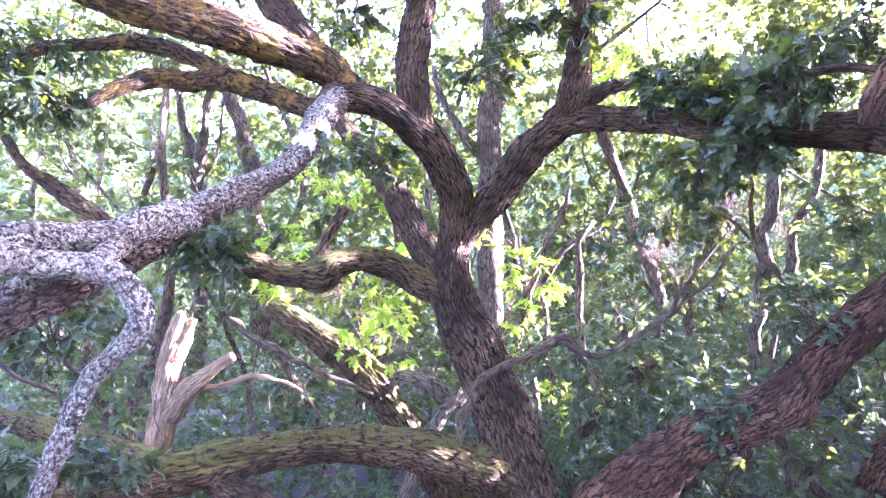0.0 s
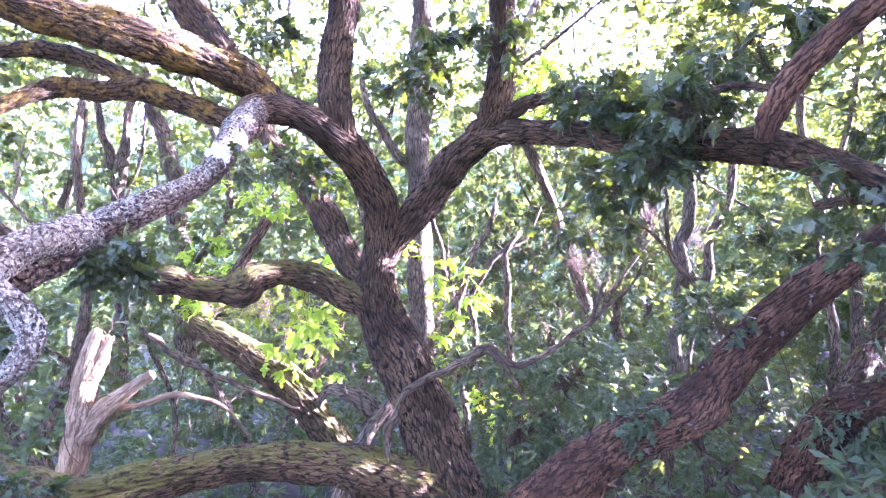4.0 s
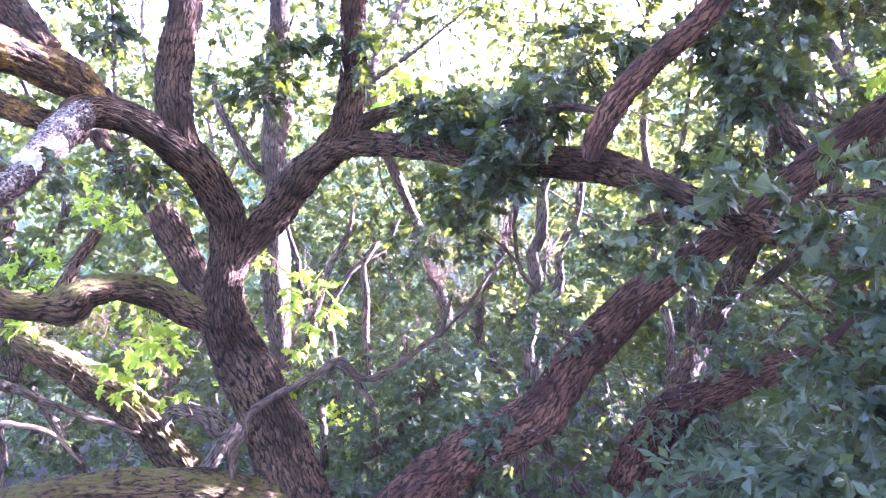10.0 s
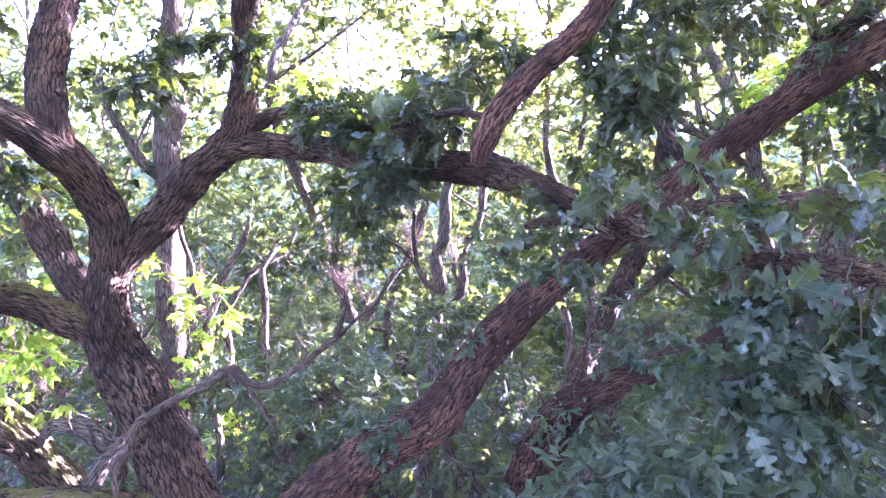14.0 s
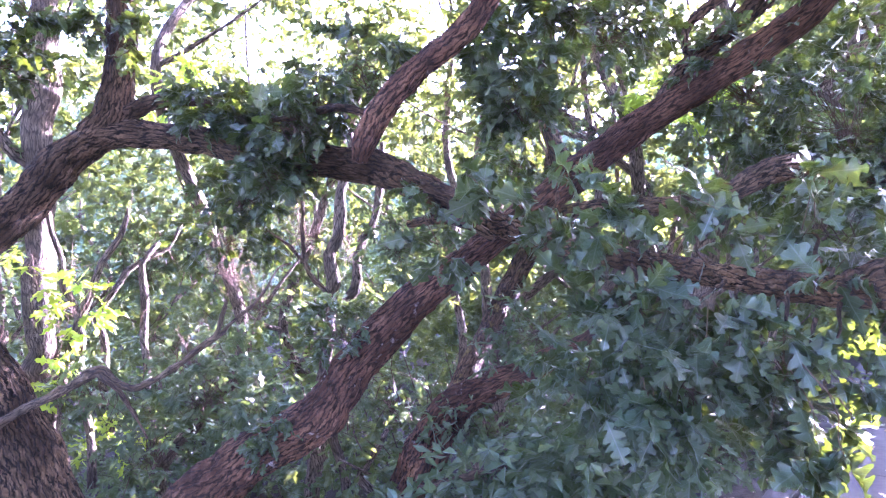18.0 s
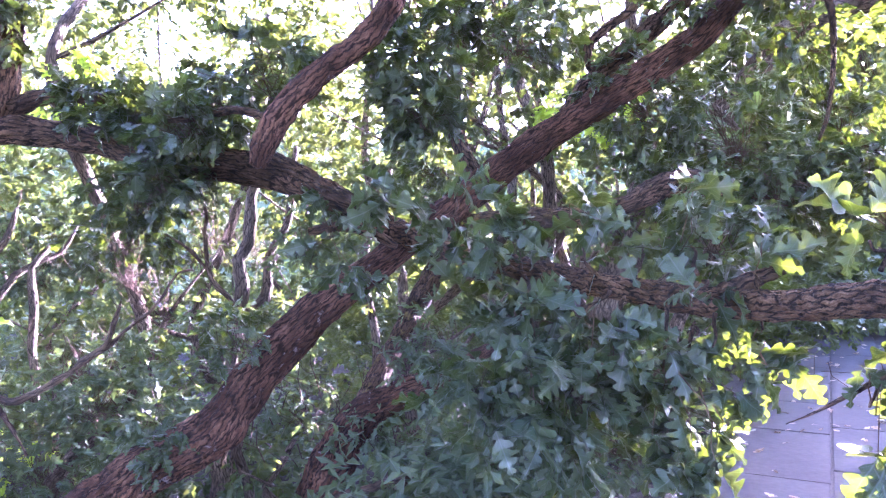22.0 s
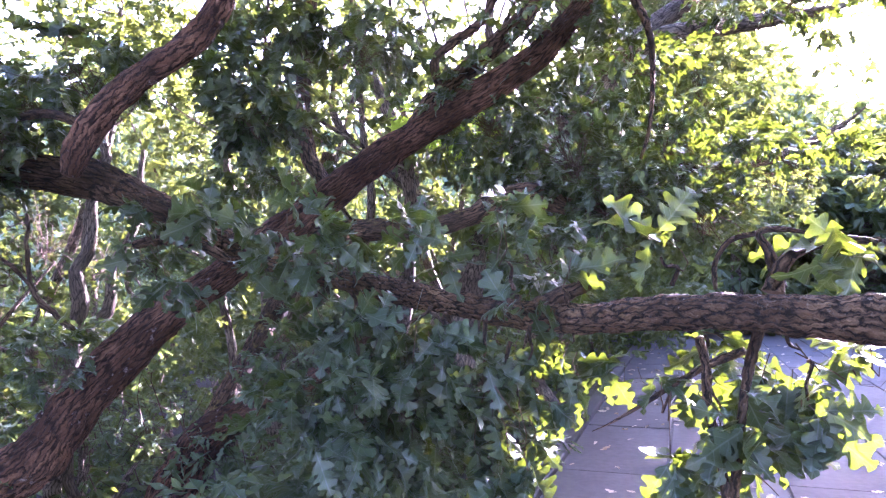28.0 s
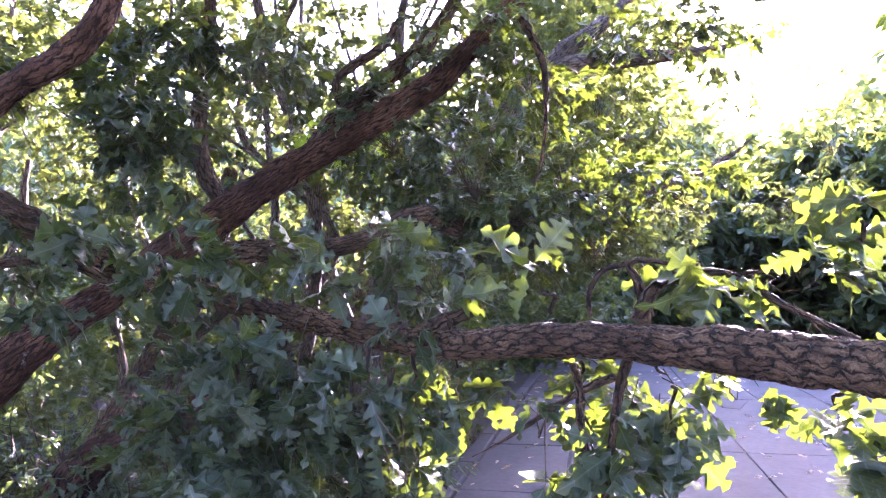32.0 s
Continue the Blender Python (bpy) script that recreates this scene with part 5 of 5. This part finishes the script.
for i in range(46):
    yaw, r = wood.uniform(-42, 62), wood.uniform(6.2, 15)
    foot = around(yaw, r, 0)
    foot[2] = float(ground_height(foot[0], foot[1]))
    key = "wood_%d" % i
    root = tree(key, "forest_tree", "slender woodland tree with a crooked grey trunk", foot, group="woodland trees")
    tall, thick = wood.uniform(5, 9), wood.uniform(0.03, 0.085)
    lean = np.array([*wood.normal(size=2) * 0.1, 1.0])
    line = [(*(foot + lean * tall * k + np.array([*wood.normal(size=2) * 0.24, 0]) - (0, 0, 0.1)), thick * (1 - 0.75 * k)) for k in (0, 0.12, 0.25, 0.4, 0.55, 0.75, 1.0)]
    under(key, new("trunk", tube("trunk", line, BARK["far"], seed=i, fine=False)))
    for b in range(4):
        k = wood.integers(1, 6)
        base = np.array(line[k])
        way = np.array([*wood.normal(size=2), wood.uniform(0.2, 1.2)])
        way /= np.linalg.norm(way)
        bend = np.array([*wood.normal(size=2) * 0.2, 0.25])
        length = wood.uniform(0.8, 2.0)
        pts = [(*(base[:3] + way * length * q + bend * q * q), base[3] * 0.55 * (1 - 0.7 * q)) for q in (0, 0.25, 0.5, 0.75, 1.0)]
        under(key, new("branch", tube("branch", pts, BARK["far"], seed=i * 7 + b, fine=False)))
        _, a, o, u = sprays(wood, np.array(pts[-1][:3]), 0.5, 0.3, 110)
        under(key, tagged(new("leaf_clump", leaves("leaf_clump", a, o, u, 0.12, "tiny", LEAF["b"], wood)), kind="stuff"))

tree("wood", "far_wood", "dense green woodland behind the oaks, plus unseen leaves that block light", (2, 10, -1.4), "wood")
tagged(TREES["wood"], kind="stuff")
for near, far, size, number, per in ((5.8, 7.0, 0.1, 230, 60), (7.0, 9.5, 0.12, 400, 70), (9.5, 14.0, 0.16, 540, 70), (14.0, 20.0, 0.22, 640, 100), (20.0, 30.0, 0.36, 480, 100)):
    feet, outs, ups = [], [], []
    for _ in range(number):
        yaw, r = wood.uniform(-45, 105), wood.uniform(near, far)
        if yaw > 62:
            r = r * 0.6 + 14
        low = wood.uniform(0, 1)
        up = wood.uniform(-14, 5) if low < 0.42 else wood.uniform(4, 17) if low < 0.8 else wood.uniform(14, 32)
        x, y, z = around(yaw, r, 1.4 + r * math.tan(radians(up)))
        z = max(z, float(ground_height(x, y)) + 0.15)
        if open_sky(yaw, up) or clearing(yaw, up) and near < 14 and wood.uniform() < 0.75:
            continue
        _, a, b, c = sprays(wood, (x, y, z), 0.075 * r, 0.05 * r, per)
        feet.append(a), outs.append(b), ups.append(c)
    ob = new("far_leaves", leaves("far_leaves", np.vstack(feet), np.vstack(outs), np.vstack(ups), size, "tiny" if far < 15 else "plain", LEAF["b"], wood))
    under("wood", tagged(ob, kind="stuff"))

# the oak's crown above the view, spread further to block skylight, thickest over the pavement
feet, outs, ups = [], [], []
for i in range(800):
    yaw, up, r = wood.uniform(-130, 140) if i < 280 else wood.uniform(35, 170) if i < 620 else wood.uniform(170, 300), wood.uniform(33, 80), wood.uniform(4.5, 7.0)
    x, y, z = around(yaw, r * math.cos(radians(up)), 1.4 + r * math.sin(radians(up)))
    _, a, b, c = sprays(wood, (x, y, z), 0.55, 0.3, 66)
    feet.append(a), outs.append(b), ups.append(c)
under("oak", tagged(new("crown", leaves("crown", np.vstack(feet), np.vstack(outs), np.vstack(ups), 0.19, "plain", LEAF["o"], wood)), kind="stuff"))

# the thick crown of the tree by the pavement, which hides the low sun from the oaks behind it
feet, outs, ups = [], [], []
for i in range(330):
    yaw, up, r = wood.uniform(59, 70) if i < 190 else wood.uniform(66, 75), wood.uniform(3, 27), wood.uniform(7.5, 13)
    _, a, b, c = sprays(wood, around(yaw, r, 1.4 + r * math.tan(radians(up))), 0.55, 0.35, 80)
    feet.append(a), outs.append(b), ups.append(c)
under("edge", tagged(new("crown", leaves("crown", np.vstack(feet), np.vstack(outs), np.vstack(ups), 0.14, "tiny", LEAF["b"], wood)), kind="stuff"))

# the low thicket at the wood's sunward side; unseen tall trees added beside the pavement
# the trees beyond the view are there to cut skylight on the pavement
for yaws, heights, rs, number, size, blade in (((55, 68), (-5, 9), (11, 17), 120, 0.16, "tiny"), ((26, 54), (-5, 5), (13, 19), 190, 0.2, "plain"), ((93, 126), (-3, 42), (10, 15), 260, 0.32, "plain")):
    feet, outs, ups = [], [], []
    for _ in range(number):
        r = wood.uniform(*rs)
        x, y, z = around(wood.uniform(*yaws), r, 1.4 + r * math.tan(radians(wood.uniform(*heights))))
        _, a, b, c = sprays(wood, (x, y, max(z, 0.2)), 0.8, 0.45, 90)
        feet.append(a), outs.append(b), ups.append(c)
    under("wood", tagged(new("far_leaves", leaves("far_leaves", np.vstack(feet), np.vstack(outs), np.vstack(ups), size, blade, LEAF["b"], wood)), kind="stuff"))

# higher leaves of the wood against the sky
feet, outs, ups = [], [], []
for i in range(170):
    yaw, up, r = wood.uniform(-48, 40), wood.uniform(9, 27), wood.uniform(8, 15)
    if i >= 90:
        yaw, up, r = wood.uniform(8, 46), wood.uniform(7, 28), wood.uniform(7, 12)
    _, a, b, c = sprays(wood, around(yaw, r, 1.4 + r * math.tan(radians(up))), 0.09 * r, 0.05 * r, 70)
    feet.append(a), outs.append(b), ups.append(c)
under("wood", tagged(new("far_leaves", leaves("far_leaves", np.vstack(feet), np.vstack(outs), np.vstack(ups), 0.15, "tiny", LEAF["b"], wood)), kind="stuff"))

# unseen closed canopy added high over the wood to keep skylight out
feet, outs, ups = [], [], []
for i in range(1300):
    yaw, r = wood.uniform(-80, 66), wood.uniform(5, 19) if i < 900 else wood.uniform(17, 36)
    z = 1.4 + r * math.tan(radians(wood.uniform(32, 40))) if i < 170 else max(5.5, 1.4 + r * math.tan(radians(34))) + wood.uniform(0, 3)
    _, a, b, c = sprays(wood, around(yaw, r, z), 0.09 * r, 0.35, 48)
    feet.append(a), outs.append(b), ups.append(c)
under("wood", tagged(new("far_leaves", leaves("far_leaves", np.vstack(feet), np.vstack(outs), np.vstack(ups), 0.3, "plain", LEAF["b"], wood)), kind="stuff"))

# the wooded slope far behind, in lumps of crowns
sx, sz = np.meshgrid(np.linspace(-75, 64, 240), np.linspace(0, 1, 36), indexing="ij")
crowns = sum(np.sin(sx * f1 + sz * f2 + ph) * amp for f1, f2, ph, amp in ((0.31, 3.0, 0.4, 1.0), (0.83, 9.0, 1.9, 0.6), (2.1, 17.0, 0.2, 0.35), (4.7, 31.0, 2.2, 0.2)))
sr = 34 + 4 * sz + 0.9 * crowns
top = 11.6 + 1.1 * np.sin(sx * 0.4) + 0.8 * np.sin(sx * 1.1 + 1) + 0.5 * np.sin(sx * 2.9) + 1.8 * np.clip((sx - 38) / 12, 0, 1)
slope = np.stack([0.4 + sr * np.sin(np.radians(sx)), sr * np.cos(np.radians(sx)), -2 + sz * top + 0.3 * crowns], -1).reshape(-1, 3)
si, sj = np.meshgrid(np.arange(239), np.arange(35), indexing="ij")
k = si * 36 + sj
tagged(new("backdrop", mesh_of("backdrop", slope, np.stack([k, k + 36, k + 37, k + 1], -1).reshape(-1, 4), DISTANT)), "distant wooded slope in shade", "backdrop", kind="structure")

# unseen wood added behind the path to cut the sky's frontal light
for yaws, ups_of, rs, number, size in (((118, 315), (-4, 60), (8, 12), 620, 0.42),):
    feet, outs, ups = [], [], []
    for _ in range(number):
        r = wood.uniform(*rs)
        x, y, z = around(wood.uniform(*yaws), r, 1.4 + r * math.tan(radians(wood.uniform(*ups_of))))
        _, a, b, c = sprays(wood, (x, y, max(z, 0.3)), 0.07 * r, 0.05 * r, 80)
        feet.append(a), outs.append(b), ups.append(c)
    under("wood", tagged(new("far_leaves", leaves("far_leaves", np.vstack(feet), np.vstack(outs), np.vstack(ups), size, "plain", LEAF["b"], wood)), kind="stuff"))

# low undergrowth that hides the soil
feet, outs, ups = [], [], []
for i in range(1350):
    yaw, r = wood.uniform(-45, 62), wood.uniform(8, 20) if i > 950 else wood.uniform(4.3, 14) if wood.uniform() < 0.75 else wood.uniform(3.4, 4.4)
    x, y, _ = around(yaw, r, 0)
    if -AY * x + AX * y < 0.85:
        continue
    z = float(ground_height(x, y)) + wood.uniform(0.1, 0.75 + 0.1 * max(0.0, r - 4.5))
    _, a, b, c = sprays(wood, (x, y, z), 0.3 + 0.03 * r, 0.3, 60)
    feet.append(a), outs.append(b), ups.append(c)
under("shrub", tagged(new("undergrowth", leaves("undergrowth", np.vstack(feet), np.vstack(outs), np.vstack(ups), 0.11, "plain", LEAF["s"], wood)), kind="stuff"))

# far undergrowth on the forest floor
feet, outs, ups = [], [], []
for _ in range(420):
    yaw, r = wood.uniform(-50, 62), wood.uniform(16, 33)
    x, y, _ = around(yaw, r, 0)
    _, a, b, c = sprays(wood, (x, y, float(ground_height(x, y)) + wood.uniform(0.2, 1.6)), 1.3, 0.6, 60)
    feet.append(a), outs.append(b), ups.append(c)
under("shrub", tagged(new("undergrowth", leaves("undergrowth", np.vstack(feet), np.vstack(outs), np.vstack(ups), 0.32, "plain", LEAF["b"], wood)), kind="stuff"))

# trees across the pavement, which keep the low sun off it
tree("row", "tree_row", "shaded trees across the pavement", tuple(around(85, 20, 0)), "trees")
tagged(TREES["row"], kind="stuff")
feet, outs, ups = [], [], []
for i in range(1100):
    yaw, r = wood.uniform(58, 118) if i < 900 else wood.uniform(72, 98), wood.uniform(17, 24)
    top = 8 if i >= 900 else 12.3 + 1.6 * math.sin(yaw * 0.45) + 1.4 * math.sin(yaw * 1.3) + wood.uniform(-2, 1)
    x, y, z = around(yaw, r, 1.4 + r * math.tan(radians(wood.uniform(-3, top))))
    _, a, b, c = sprays(wood, (x, y, max(z, 0.4)), 1.0, 0.6, 84)
    feet.append(a), outs.append(b), ups.append(c)
under("row", tagged(new("far_leaves", leaves("far_leaves", np.vstack(feet), np.vstack(outs), np.vstack(ups), 0.36, "plain", LEAF["b"], wood)), kind="stuff"))
for i in range(14):
    p = around(60 + 4 * i + wood.uniform(-1, 1), wood.uniform(17.5, 22), -0.2)
    line = [(*(p + (wood.normal() * 0.1, wood.normal() * 0.1, h)), 0.16 - 0.02 * h) for h in (0, 0.8, 1.6, 2.5, 3.3)]
    under("row", new("trunk", tube("trunk", line, BARK["far"], seed=i, fine=False)))
